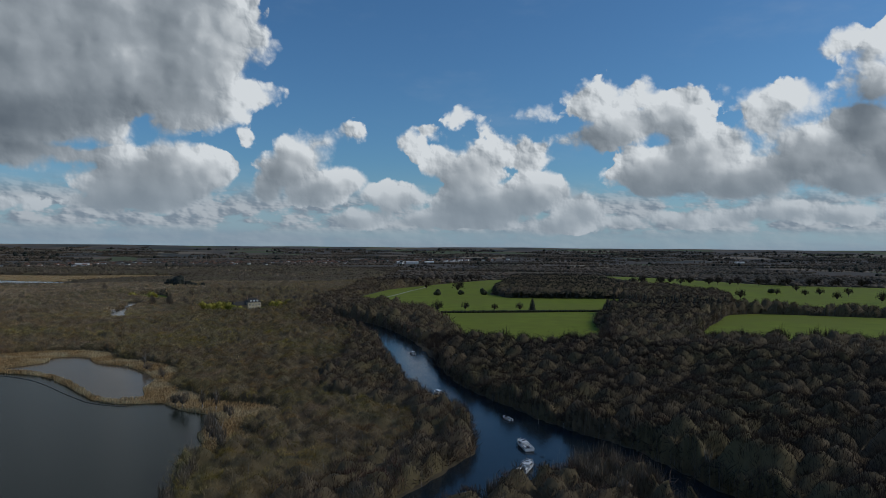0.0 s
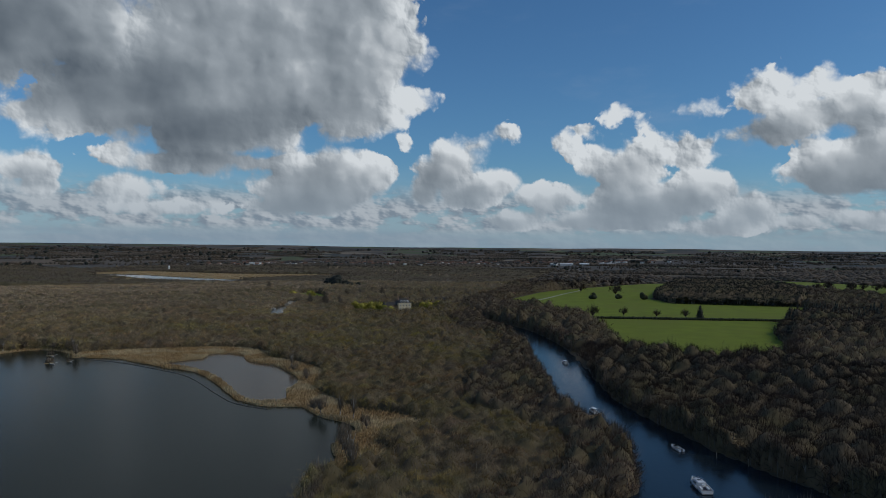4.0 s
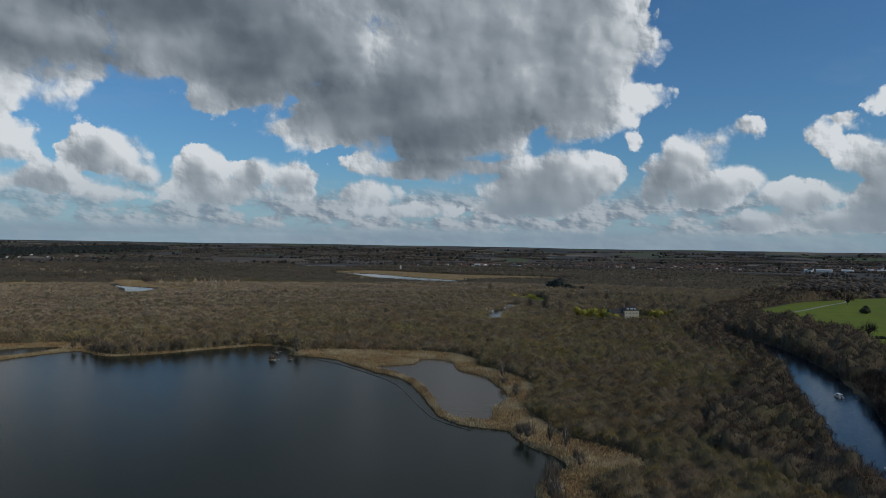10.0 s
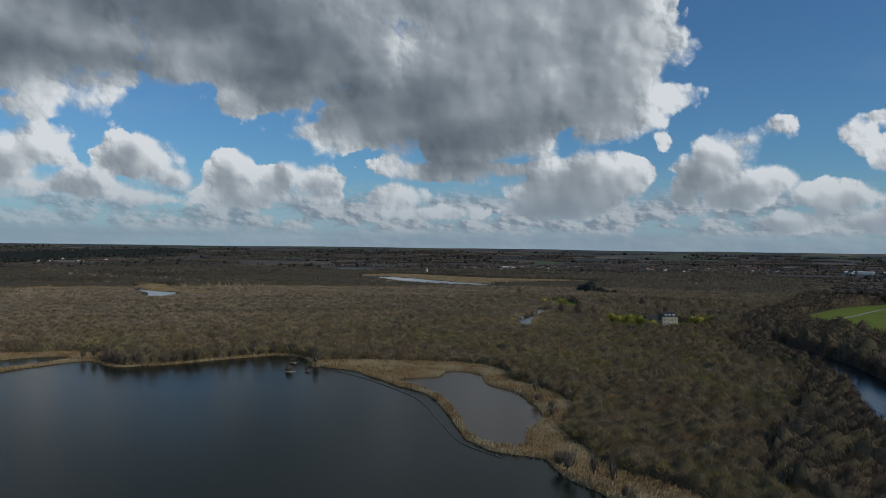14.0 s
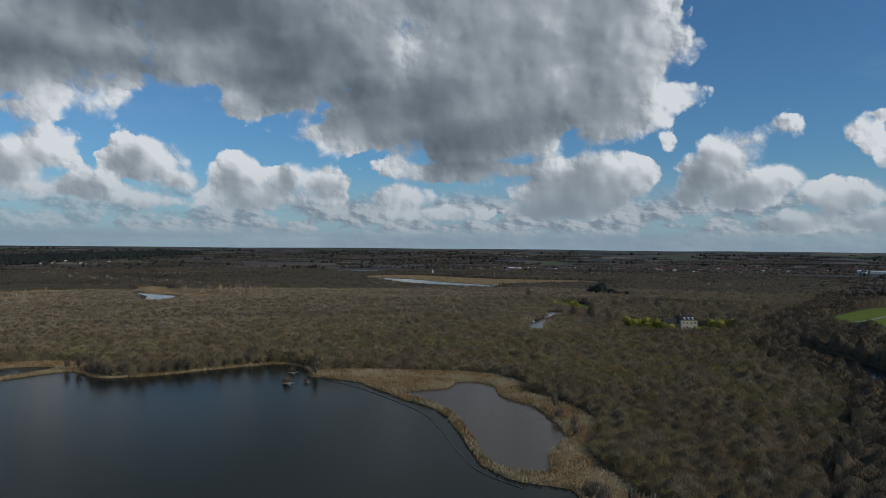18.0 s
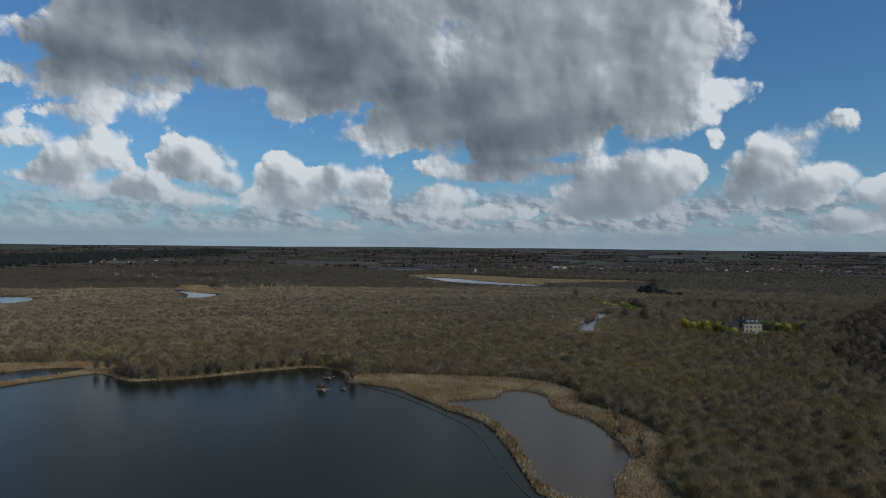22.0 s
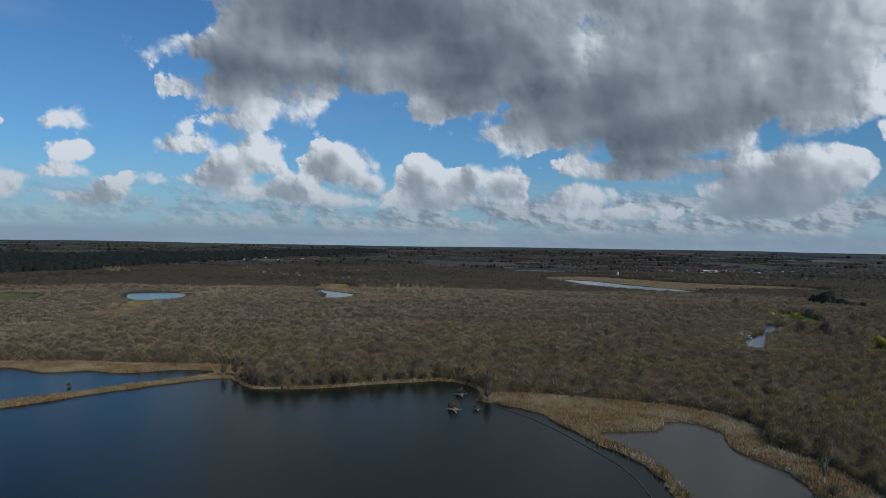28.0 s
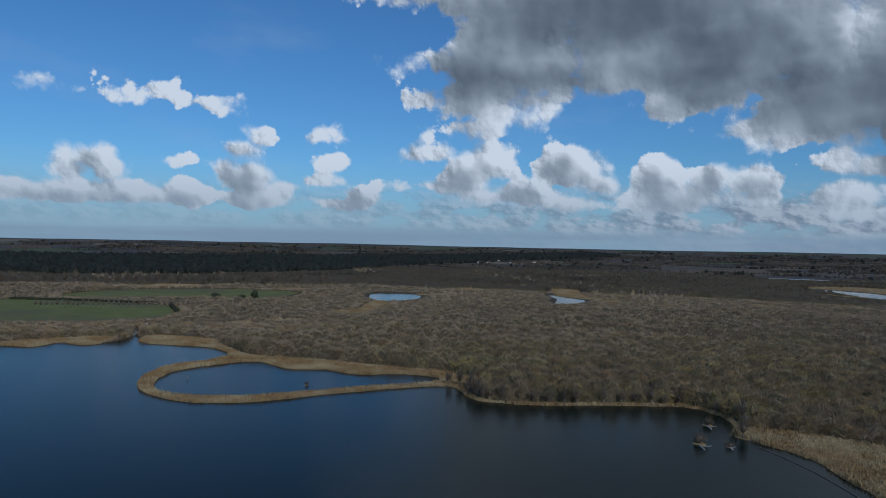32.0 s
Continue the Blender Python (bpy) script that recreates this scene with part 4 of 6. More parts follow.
def build_woods():
    rng = np.random.RandomState(9)

    def ring(lo, hi, east, left=-114, right=62):
        def test(p):
            d, b = np.hypot(p[:, 0] + 50, p[:, 1] - 60), bearing(p)
            ok = (d > lo) & (d < hi) & (b > left) & (b < right) & (east_side(p) == east)
            k = np.where(ok)[0]
            ok[k] = open_land(p[k])
            return ok
        return test

    def fringe(p):
        """The alders along the river stand taller and darker than the carr."""
        out = np.zeros(len(p), bool)
        k = np.where((p[:, 0] > -220) & (p[:, 0] < 80) & (p[:, 1] > 120) & (p[:, 1] < 660))[0]
        out[k] = signed(RIVER_LINE, p[k, 0], p[k, 1]) > -26 - 16 * soft_noise(p[k], 22, 41)
        return out

    def dry_carr(lo, hi):
        test = ring(lo, hi, False)
        return lambda p: test(p) & ~fringe(p)

    def alders(p):
        return ring(60, 640, False)(p) & fringe(p)

    canopy("alder_woodland", alders, (-225, 75, 120, 660), 6.8, 1.9, lambda p: carr_height(p) + 2.2, 1.6, 170, 1.9, 0.07, TWIG_MID, "dark brown leafless alders along the river", 8)
    canopy("carr_woodland", dry_carr(60, 350), (-420, 70, 60, 420), 6.0, 1.3, carr_height, 1.7, 290, 1.6, 0.043, TWIG, "dense leafless alder and willow carr, grey-brown", 1)
    behind = ring(60, 350, False)
    canopy("carr_woodland", lambda p: open_land(p) & ~behind(p) & ~east_side(p), (-110, 70, -110, 140), 6.0, 3.0, carr_height, 0.9, 24, 1.8, 0.1, TWIG, "leafless carr between the lake and the river", 7)
    canopy("carr_woodland", dry_carr(345, 620), (-680, 30, 40, 690), 6.0, 1.9, carr_height, 1.6, 118, 1.8, 0.08, TWIG, "dense leafless willow carr with olive patches", 2)
    canopy("marsh_woodland", ring(612, 1090, False, -114, 10), (-1150, 160, -260, 1160), 7.0, 3.2, carr_height, 1.5, 36, 2.1, 0.14, TWIG, "broad brown and olive leafless marsh woodland", 3)
    # cloud shade on this wood comes from its dark twig colour
    canopy("river_woodland", ring(60, 400, True), (-10, 420, 60, 440), 9.4, 1.9, oak_height, 1.35, 380, 2.3, 0.065, TWIG_DARK_SHADED, "leafless oak and alder wood beside the river, darkened as under cloud", 4)
    canopy("estate_woodland", ring(394, 1090, True, -30, 50), (-160, 860, 300, 1160), 9.4, 2.8, oak_height, 1.6, 100, 2.5, 0.12, TWIG_MID, "dark leafless woodland round the pastures", 5)

    canopy("distant_woodland", ring(1080, 1850, False, -114, 20), (-1900, 700, -700, 1920), 10, 7.0, far_height, 0.8, 7, 3.2, 0.34, FAR_TREE, "far brown marsh woodland", 6)
    # slim pale stems that stand up out of the carr
    p = jittered(-640, 20, 60, 640, 9.5, 77)
    ok = ring(60, 620, False)(p)
    p = p[ok]
    p = p[(soft_noise(p, 60, 21) + rng.uniform(-0.6, 0.9, len(p))) > 0]
    n = len(p)
    top = carr_height(p) + rng.uniform(0.6, 2.6, n)
    a = rng.uniform(0, 6.283, n)
    side = np.stack([np.cos(a), np.sin(a), 0 * a], -1) * rng.uniform(0.05, 0.1, n)[:, None]
    r3 = np.concatenate([p, np.full((n, 1), 0.3)], 1)
    tip = np.concatenate([p + rng.normal(size=p.shape) * 0.5, top[:, None]], 1)
    me = mesh_of("birch_stems", np.stack([r3 - side, r3 + side, tip], 1).reshape(-1, 3), np.arange(3 * n).reshape(-1, 3), PALE_BARK)
    tagged(new("birch_stems", me), "slim pale birch stems rising from the carr", "stems", kind="stuff")

    # taller clumps and lone trees that stand out of the marsh
    p = jittered(-2000, 300, -300, 2000, 17, 91)
    d, b = np.hypot(p[:, 0] + 50, p[:, 1] - 60), bearing(p)
    p = p[(d > 640) & (d < 1900) & (b > -112) & (b < 8)]
    p = p[(soft_noise(p, 70, 31) + 0.8 * soft_noise(p * np.array([0.4, 1.0]), 26, 32) + rng.uniform(-0.3, 0.3, len(p))) > 0.95]
    p = p[open_land(p)]
    s = np.stack([p[:, 0], p[:, 1], np.full(len(p), 0.3), rng.uniform(6.5, 10, len(p)), rng.uniform(3, 6.5, len(p))], -1)
    scattered("marsh_trees", s, AIRY, TWIG, "taller brown tree clumps standing out of the marsh", "woodland", 92)

    # the far plain
    p = jittered(-3600, 2300, -700, 3700, 13, 3)
    d, b = np.hypot(p[:, 0] + 50, p[:, 1] - 60), bearing(p)
    ok = (d >= np.where(east_side(p), 1060, 1840)) & (d < 3600) & (b > -112) & (b < 44)
    p, d = p[ok], d[ok]
    thick = soft_noise(p, 150, 7) + 0.7 * soft_noise(p * np.array([0.5, 1.6]), 60, 8) + np.interp(d, [1060, 1700, 2400, 3600], [0.9, 0.3, -0.4, -0.7])
    p = p[thick > 0]
    p = p[clear_of(p, [*WATERS, *REEDS, *FIELDS, WOOD_DARK, SHADED_BELT], 4)]
    h = 5.0 + 1.6 * soft_noise(p, 90, 9) + rng.uniform(-1.5, 2.5, len(p))
    spots = np.stack([p[:, 0], p[:, 1], rise(p[:, 0], p[:, 1]), h, rng.uniform(6, 10, len(p))], -1)
    scattered("distant_woodland", spots, MOUND, FAR_TREE, "far woods and hedges across the plain", "woodland", 7)

    # hedgerow trees and copses in lines across the far plain
    rows = []
    for k in range(900):
        d, b = 1150 + 3200 * rng.uniform() ** 0.75, radians(rng.uniform(-112, 44))
        c = np.array([-50 + math.sin(b) * d, 60 + math.cos(b) * d])
        a = rng.uniform(-0.5, 0.5) + (1.57 if rng.uniform() < 0.25 else 0) - b
        n = int(rng.uniform(6, 34))
        q = c + np.arange(n)[:, None] * rng.uniform(8, 12) * np.array([math.cos(a), math.sin(a)])
        rows.append(q + rng.normal(size=q.shape) * rng.choice((2.0, 9.0, 22.0), p=(0.5, 0.3, 0.2)))
    p = np.concatenate(rows)
    p = p[clear_of(p, [*WATERS, *REEDS, *FIELDS, WOOD_DARK, SHADED_BELT], 4) & ~(east_side(p) & (np.hypot(p[:, 0], p[:, 1]) < 1300))]
    s = np.stack([p[:, 0], p[:, 1], rise(p[:, 0], p[:, 1]), rng.uniform(6, 13, len(p)), rng.uniform(4, 8, len(p)) * np.interp(np.hypot(p[:, 0], p[:, 1]), [1900, 3200], [1, 1.8])], -1)
    half = (rng.uniform(size=len(p)) < 0.94) | (np.hypot(p[:, 0], p[:, 1]) < 1900)
    scattered("hedgerow_trees", s[half], AIRY, FAR_TREE, "lines of bare hedgerow trees across the far plain", "woodland", 71)
    scattered("evergreen_copses", s[~half], BELT, CONIFER, "dark evergreen copses on the far plain", "woodland", 72)

    # the dark plantations, and far woods whose cloud shade is dark conifer colour
    def plantation(line, step, low, high, wide, label, seed):
        lo, hi = line.min(0), line.max(0)
        p = jittered(lo[0], hi[0], lo[1], hi[1], step, seed)
        p = p[signed(line, p[:, 0], p[:, 1]) > 0]
        s = np.stack([p[:, 0], p[:, 1], rise(p[:, 0], p[:, 1]), rng.uniform(low, high, len(p)), rng.uniform(0.8, 1.2, len(p)) * wide], -1)
        scattered("conifer_plantation", s, BELT, CONIFER, label, "plantation", seed)

    def inside(line):
        return lambda p: signed(line, p[:, 0], p[:, 1]) > 0

    canopy("conifer_plantation", inside(WOOD_DARK), (40, 260, 850, 1260), 5.5, 2.8, lambda p: 13 + 1.5 * soft_noise(p, 30, 5), 0.9, 26, 2.4, 0.16, CONIFER, "dense dark conifer block behind the pasture", 61)
    canopy("spinney", inside(SPINNEY), (100, 290, 520, 760), 8.0, 2.4, lambda p: 11.5 + 2.2 * soft_noise(p, 24, 5), 1.0, 120, 2.2, 0.1, TWIG_DARK_SHADED, "dark mixed spinney between two pastures", 65)
    # dark conifers stand in for the cloud shade over the far woods
    plantation(SHADED_BELT, 15, 6, 17, 10, "far woods under cloud shade, drawn as a broad dark belt", 62)
    p = jittered(110, 275, 520, 750, 6, 63)
    p = p[signed(SPINNEY, p[:, 0], p[:, 1]) > 0]
    back = p[(p[:, 1] > 640) & (rng.uniform(size=len(p)) < 0.3)]
    s = np.stack([back[:, 0], back[:, 1], np.full(len(back), 0.4), rng.uniform(11, 16, len(back)), rng.uniform(3.4, 4.6, len(back))], -1)
    scattered("conifer_plantation", s, SPIRE, CONIFER, "dark conifers at the back of the spinney", "plantation", 64)


build_woods()


# ---------------------------------------------------------------- reeds
def reed_bank(line, label, step=2.5):
    """Matted litter that lies on the bank and dips under water and ground at its rim."""
    lo, hi = line.min(0) - 4, line.max(0) + 4
    xs, ys = np.arange(lo[0], hi[0] + step, step), np.arange(lo[1], hi[1] + step, step)
    gx, gy = np.meshgrid(xs, ys)
    w = np.full(gx.shape, -1e9)
    for k in WATERS:
        if (k.min(0) < hi).all() and (k.max(0) > lo).all():
            w = np.maximum(w, signed(k, gx, gy))
    z = np.clip(-w * 0.28, -1.4, 0.5) + np.clip(signed(line, gx, gy) * 0.3, -0.5, 0.09)
    idx = np.arange(gx.size).reshape(gx.shape)
    q = np.stack([idx[:-1, :-1], idx[:-1, 1:], idx[1:, 1:], idx[1:, :-1]], -1).reshape(-1, 4)
    inside = (signed(line, gx, gy) > -4).ravel()
    q = q[inside[q].all(1)]
    me = mesh_of("reed_bank", np.stack([gx, gy, z], -1).reshape(-1, 3), q, REED_BED)
    tagged(new("reed_bank", me), label, "reed bank", kind="structure")


def reed_bed(line, step, label, seed, tall=1.05):
    lo, hi = line.min(0), line.max(0)
    p = jittered(lo[0], hi[0], lo[1], hi[1], step, seed)
    p = p[(signed(line, p[:, 0], p[:, 1]) > 0.2) & clear_of(p, WATERS, -0.8)]
    rng = np.random.RandomState(seed)
    n = len(p)
    z = rng.uniform(0.0, 0.4, n)
    h = tall * (1 + 0.25 * soft_noise(p, 6, seed)) * rng.uniform(0.7, 1.25, n)
    vs, fs = [], []
    for k in range(3):
        a = rng.uniform(0, 6.283, n)
        r = step * 0.42
        side = np.stack([np.cos(a), np.sin(a)], -1) * r
        lean = rng.uniform(-0.35, 0.35, (n, 2)) + 0.1
        base = np.concatenate([p - side, z[:, None]], 1)
        base2 = np.concatenate([p + side, z[:, None]], 1)
        tip = np.concatenate([p + lean, (z + h * rng.uniform(0.8, 1.1, n))[:, None]], 1)
        vs.append(np.stack([base, base2, tip], 1).reshape(-1, 3))
        fs.append(np.arange(3 * n).reshape(-1, 3) + 3 * n * k)
    me = mesh_of("reeds", np.concatenate(vs), np.concatenate(fs), REED)
    tagged(new("reeds", me), label, "reeds", kind="stuff")


for k, (line, step, label) in enumerate(((REED_1, 0.75, "straw-coloured dry reeds on a curved bank"), (REED_2, 0.8, "pale dry reeds in a long loop"), (REED_3, 1.0, "pale reeds beside a channel"), (REED_4, 1.0, "pale reeds along the lake shore"), (REED_5, 0.9, "narrow fringe of pale reeds along the wooded shore"), (REED_A, 2.2, "dry reeds round a marsh pool"), (REED_B, 2.2, "dry reed strip in the marsh"), (REED_LAGOON, 4.0, "wide straw-coloured reed marsh"))):
    reed_bank(line, "bank of flattened straw-coloured reed litter", 2.5 if k < 5 else 6)
    reed_bed(line, step, label, 40 + k)
for k, line in enumerate(GLADES):
    reed_bank(line, "pale glade of flattened reed in the marsh wood", 7)
    reed_bed(line, 2.6, "dry pale reeds in a marsh glade", 60 + k, 1.4)


# ---------------------------------------------------------------- things: shared parts
WHITE = material("white_gelcoat", (0.72, 0.73, 0.73), (0.82, 0.82, 0.81), 2.0, 0.3)
DARK_GLASS = material("smoked_glass", (0.01, 0.012, 0.015), (0.02, 0.022, 0.026), 3.0, 0.08)
DECK = material("grey_deck", (0.38, 0.37, 0.34), (0.5, 0.48, 0.44), 2.0, 0.7)
CANVAS = material("dark_canvas", (0.02, 0.024, 0.035), (0.045, 0.05, 0.06), 3.0, 0.8)
STEEL = material("rail_steel", (0.5, 0.5, 0.5), (0.65, 0.65, 0.65), 3.0, 0.3, metallic=1.0)
STONE = material("house_stone", (0.46, 0.38, 0.27), (0.62, 0.53, 0.4), 1.2, 0.9, bump=0.3)
BRICK = material("brown_brick", (0.2, 0.13, 0.09), (0.33, 0.22, 0.16), 1.5, 0.9, bump=0.3, per_object=0.2)
SLATE = material("dark_slate", (0.035, 0.032, 0.03), (0.075, 0.068, 0.062), 1.2, 0.7, bump=0.3)
RED_ROOF = material("clay_tile_roof", (0.14, 0.075, 0.05), (0.26, 0.14, 0.09), 1.2, 0.85, per_object=0.3)
RENDER_WHITE = material("white_render", (0.62, 0.6, 0.56), (0.8, 0.78, 0.74), 0.6, 0.85, per_object=0.15)
TIMBER = material("weathered_timber", (0.12, 0.1, 0.08), (0.25, 0.22, 0.18), 2.5, 0.9)
PALE_WOOD = material("dead_wood", (0.35, 0.33, 0.3), (0.6, 0.57, 0.52), 1.5, 0.9)
FRAME = material("white_window_frame", (0.7, 0.7, 0.68), (0.8, 0.8, 0.78), 2.0, 0.5)


def box(bm, x0, x1, y0, y1, z0, z1, bevel=0.0):
    v = [bm.verts.new((x, y, z)) for z in (z0, z1) for x, y in ((x0, y0), (x1, y0), (x1, y1), (x0, y1))]
    fs = [bm.faces.new([v[i] for i in q]) for q in ((3, 2, 1, 0), (4, 5, 6, 7), (0, 1, 5, 4), (1, 2, 6, 5), (2, 3, 7, 6), (3, 0, 4, 7))]
    if bevel:
        bmesh.ops.bevel(bm, geom=list({e for f in fs for e in f.edges}), offset=bevel, segments=1, affect="EDGES")
    return bm


def boxed(*args, **kw):
    return box(bmesh.new(), *args, **kw)


def thing(name, m, label, category, group=""):
    ob = new(name)
    ob.empty_display_size = 0.5
    ob.matrix_world = m
    return tagged(ob, label, category, group)


def tube(bm, a, b, r, sides=5):
    a, b = Vector(a), Vector(b)
    q = (b - a).to_track_quat("Z", "Y")
    rings = []
    for p, rr in ((a, r), (b, r)):
        rings.append([bm.verts.new(p + q @ Vector((math.cos(2 * math.pi * i / sides) * rr, math.sin(2 * math.pi * i / sides) * rr, 0))) for i in range(sides)])
    for i in range(sides):
        j = (i + 1) % sides
        bm.faces.new((rings[0][i], rings[0][j], rings[1][j], rings[1][i]))
    bm.faces.new(rings[0][::-1])
    bm.faces.new(rings[1])
    return bm


# ---------------------------------------------------------------- boats
def hull_mesh(length, beam, free, draught=0.25):
    """A boat's hull, lofted from stern to bow, with a raking stem and a bulwark."""
    bm = bmesh.new()
    rows = []
    for t in (0, 0.12, 0.35, 0.6, 0.78, 0.9, 0.97, 1.0):
        half = beam / 2 * (0.9 + 0.1 * min(1, t / 0.3)) * (1 - max(0, (t - 0.5) / 0.5) ** 2.4) + 0.03
        y, z = -length / 2 + t * length, free * (1 + 0.35 * t * t)
        low = half * (0.78 - 0.3 * t)
        rows.append([bm.verts.new(c) for c in ((-half, y, z), (-half * 0.97, y, z * 0.45), (-low, y - 0.05 * t * length, -draught), (low, y - 0.05 * t * length, -draught), (half * 0.97, y, z * 0.45), (half, y, z), (half - 0.12 * min(1, half), y, z - 0.02), (-half + 0.12 * min(1, half), y, z - 0.02))])
    for a, b in zip(rows, rows[1:]):
        for i in range(8):
            if i == 6:
                continue
            j = (i + 1) % 8
            bm.faces.new((a[i], a[j], b[j], b[i]))
    bm.faces.new(rows[0][:6])
    bm.faces.new(rows[-1][:6][::-1])
    bmesh.ops.recalc_face_normals(bm, faces=bm.faces[:])
    return bm


def cabin_mesh(x, y0, y1, z0, z1, rake):
    bm = bmesh.new()
    v = [bm.verts.new(c) for c in ((-x, y0, z0), (x, y0, z0), (x * 0.82, y1, z0), (-x * 0.82, y1, z0), (-x * 0.88, y0 + rake * 0.3, z1), (x * 0.88, y0 + rake * 0.3, z1), (x * 0.68, y1 - rake, z1), (-x * 0.68, y1 - rake, z1))]
    for q in ((3, 2, 1, 0), (4, 5, 6, 7), (0, 1, 5, 4), (1, 2, 6, 5), (2, 3, 7, 6), (3, 0, 4, 7)):
        bm.faces.new([v[i] for i in q])
    bmesh.ops.bevel(bm, geom=bm.edges[:], offset=0.09, segments=2, affect="EDGES")
    return bm


def cruiser(m, length, beam, label):
    boat = thing("motor_cruiser", m, label, "boat", "boats on the river")
    k = length / 11
    part("hull", hull_mesh(length, beam, 1.0), WHITE, boat)
    part("deck", boxed(-beam * 0.42, beam * 0.42, -length * 0.46, length * 0.3, 0.55, 0.7), DECK, boat, "grey non-slip deck")
    cab = part("cabin", cabin_mesh(beam * 0.38, -length * 0.08, length * 0.36, 0.7, 1.7, 1.3 * k), WHITE, boat)
    part("roof", cabin_mesh(beam * 0.36, -length * 0.14, length * 0.16, 1.68, 1.86, 0.3), WHITE, boat)
    part("windscreen", cabin_mesh(beam * 0.31, length * 0.02, length * 0.27, 1.2, 1.74, 0.9 * k), DARK_GLASS, cab, "smoked windscreen")
    for s in (-1, 1):
        bm = boxed(s * beam * 0.345 - 0.04, s * beam * 0.345 + 0.04, -length * 0.04, length * 0.2, 1.12, 1.45)
        part("side_window", bm, DARK_GLASS, cab, "dark cabin window")
    part("hatch", boxed(-0.55, 0.55, length * 0.02, length * 0.1, 1.84, 1.92, bevel=0.03), CANVAS, boat, "dark sliding roof hatch")
    well = part("cockpit", boxed(-beam * 0.34, beam * 0.34, -length * 0.4, -length * 0.16, 0.69, 0.76), CANVAS, boat, "dark open cockpit floor")
    for s in (-1, 1):
        part("bench", boxed(s * beam * 0.26 - 0.25, s * beam * 0.26 + 0.25, -length * 0.38, -length * 0.2, 0.76, 1.15, bevel=0.04), WHITE, well)
    part("helm_seat", boxed(-0.3, 0.3, -length * 0.19, -length * 0.14, 0.76, 1.5, bevel=0.05), WHITE, well)
    part("swim_platform", boxed(-beam * 0.4, beam * 0.4, -length * 0.535, -length * 0.49, 0.15, 0.25), DECK, boat)
    for s in (-1, 1):
        bm = bmesh.new()
        pts = [(s * beam * 0.46, length * 0.02), (s * beam * 0.43, length * 0.2), (s * beam * 0.28, length * 0.36), (s * 0.1, length * 0.47)]
        for a, b in zip(pts, pts[1:]):
            tube(bm, (*a, 1.7), (*b, 1.75), 0.03, 4)
            tube(bm, (*a, 1.05), (*a, 1.7), 0.025, 4)
        part("guard_rail", bm, STEEL, boat, "thin steel guard rail")
    for s in (-1, 1):
        for y in (-0.3, 0.0, 0.2):
            bm = bmesh.new()
            tube(bm, (s * beam * 0.52, y * length, 0.25), (s * beam * 0.52, y * length, 0.8), 0.11, 6)
            part("fender", bm, CANVAS, boat, "dark blue fender")
    return boat


def dayboat(m, length, beam, label, canopy=False, name="day_boat"):
    boat = thing(name, m, label, "boat", "boats on the river")
    part("hull", hull_mesh(length, beam, 0.62), WHITE, boat)
    part("floor", boxed(-beam * 0.36, beam * 0.36, -length * 0.42, length * 0.22, 0.2, 0.28), CANVAS, boat, "dark open floor of the boat")
    part("foredeck", cabin_mesh(beam * 0.34, length * 0.16, length * 0.42, 0.6, 0.8, 0.4), WHITE, boat)
    for y in (-0.34, -0.1):
        part("seat", boxed(-beam * 0.34, beam * 0.34, y * length - 0.22, y * length + 0.22, 0.28, 0.58, bevel=0.03), DECK, boat)
    part("windscreen", cabin_mesh(beam * 0.3, length * 0.08, length * 0.2, 0.74, 1.15, 0.3), DARK_GLASS, boat, "smoked windscreen")
    bm = boxed(-0.16, 0.16, -length * 0.54, -length * 0.49, -0.2, 0.85, bevel=0.04)
    part("outboard", bm, CANVAS, boat, "black outboard motor")
    if canopy:
        part("canopy", cabin_mesh(beam * 0.4, -length * 0.36, length * 0.14, 1.55, 1.72, 0.2), WHITE, boat, "white canopy roof")
        for sx in (-1, 1):
            for y in (-0.33, 0.08):
                bm = bmesh.new()
                tube(bm, (sx * beam * 0.36, y * length, 0.55), (sx * beam * 0.36, y * length, 1.58), 0.03, 4)
                part("canopy_post", bm, STEEL, boat)
    return boat


cruiser(pose(22.0, 223.5, 0, 0, 0, 14), 10.4, 3.5, "white motor cruiser with smoked windscreen under way on the river")
cruiser(pose(20.5, 201.5, 0, 0, 0, -22), 10.8, 3.5, "white motor cruiser half hidden by bank trees")
dayboat(pose(19.0, 259, 0, 0, 0, 26), 6.0, 2.2, "small open white day boat with dark floor")
dayboat(pose(-8.2, 302, 0, 0, 0, 27), 6.2, 2.4, "small white launch with canopy near the river bank", True, "launch")
dayboat(pose(-26.6, 411, 0, 0, 0, 28), 6.2, 2.4, "small white launch far up the river", True, "launch")
dayboat(pose(-325, 645, 0, 0, 0, 60), 6.5, 2.5, "white launch moored at a channel mouth", True, "launch")
dayboat(pose(-330, 683, 0, 0, 0, 40), 7.0, 2.6, "white launch moored in a pale channel", True, "launch")


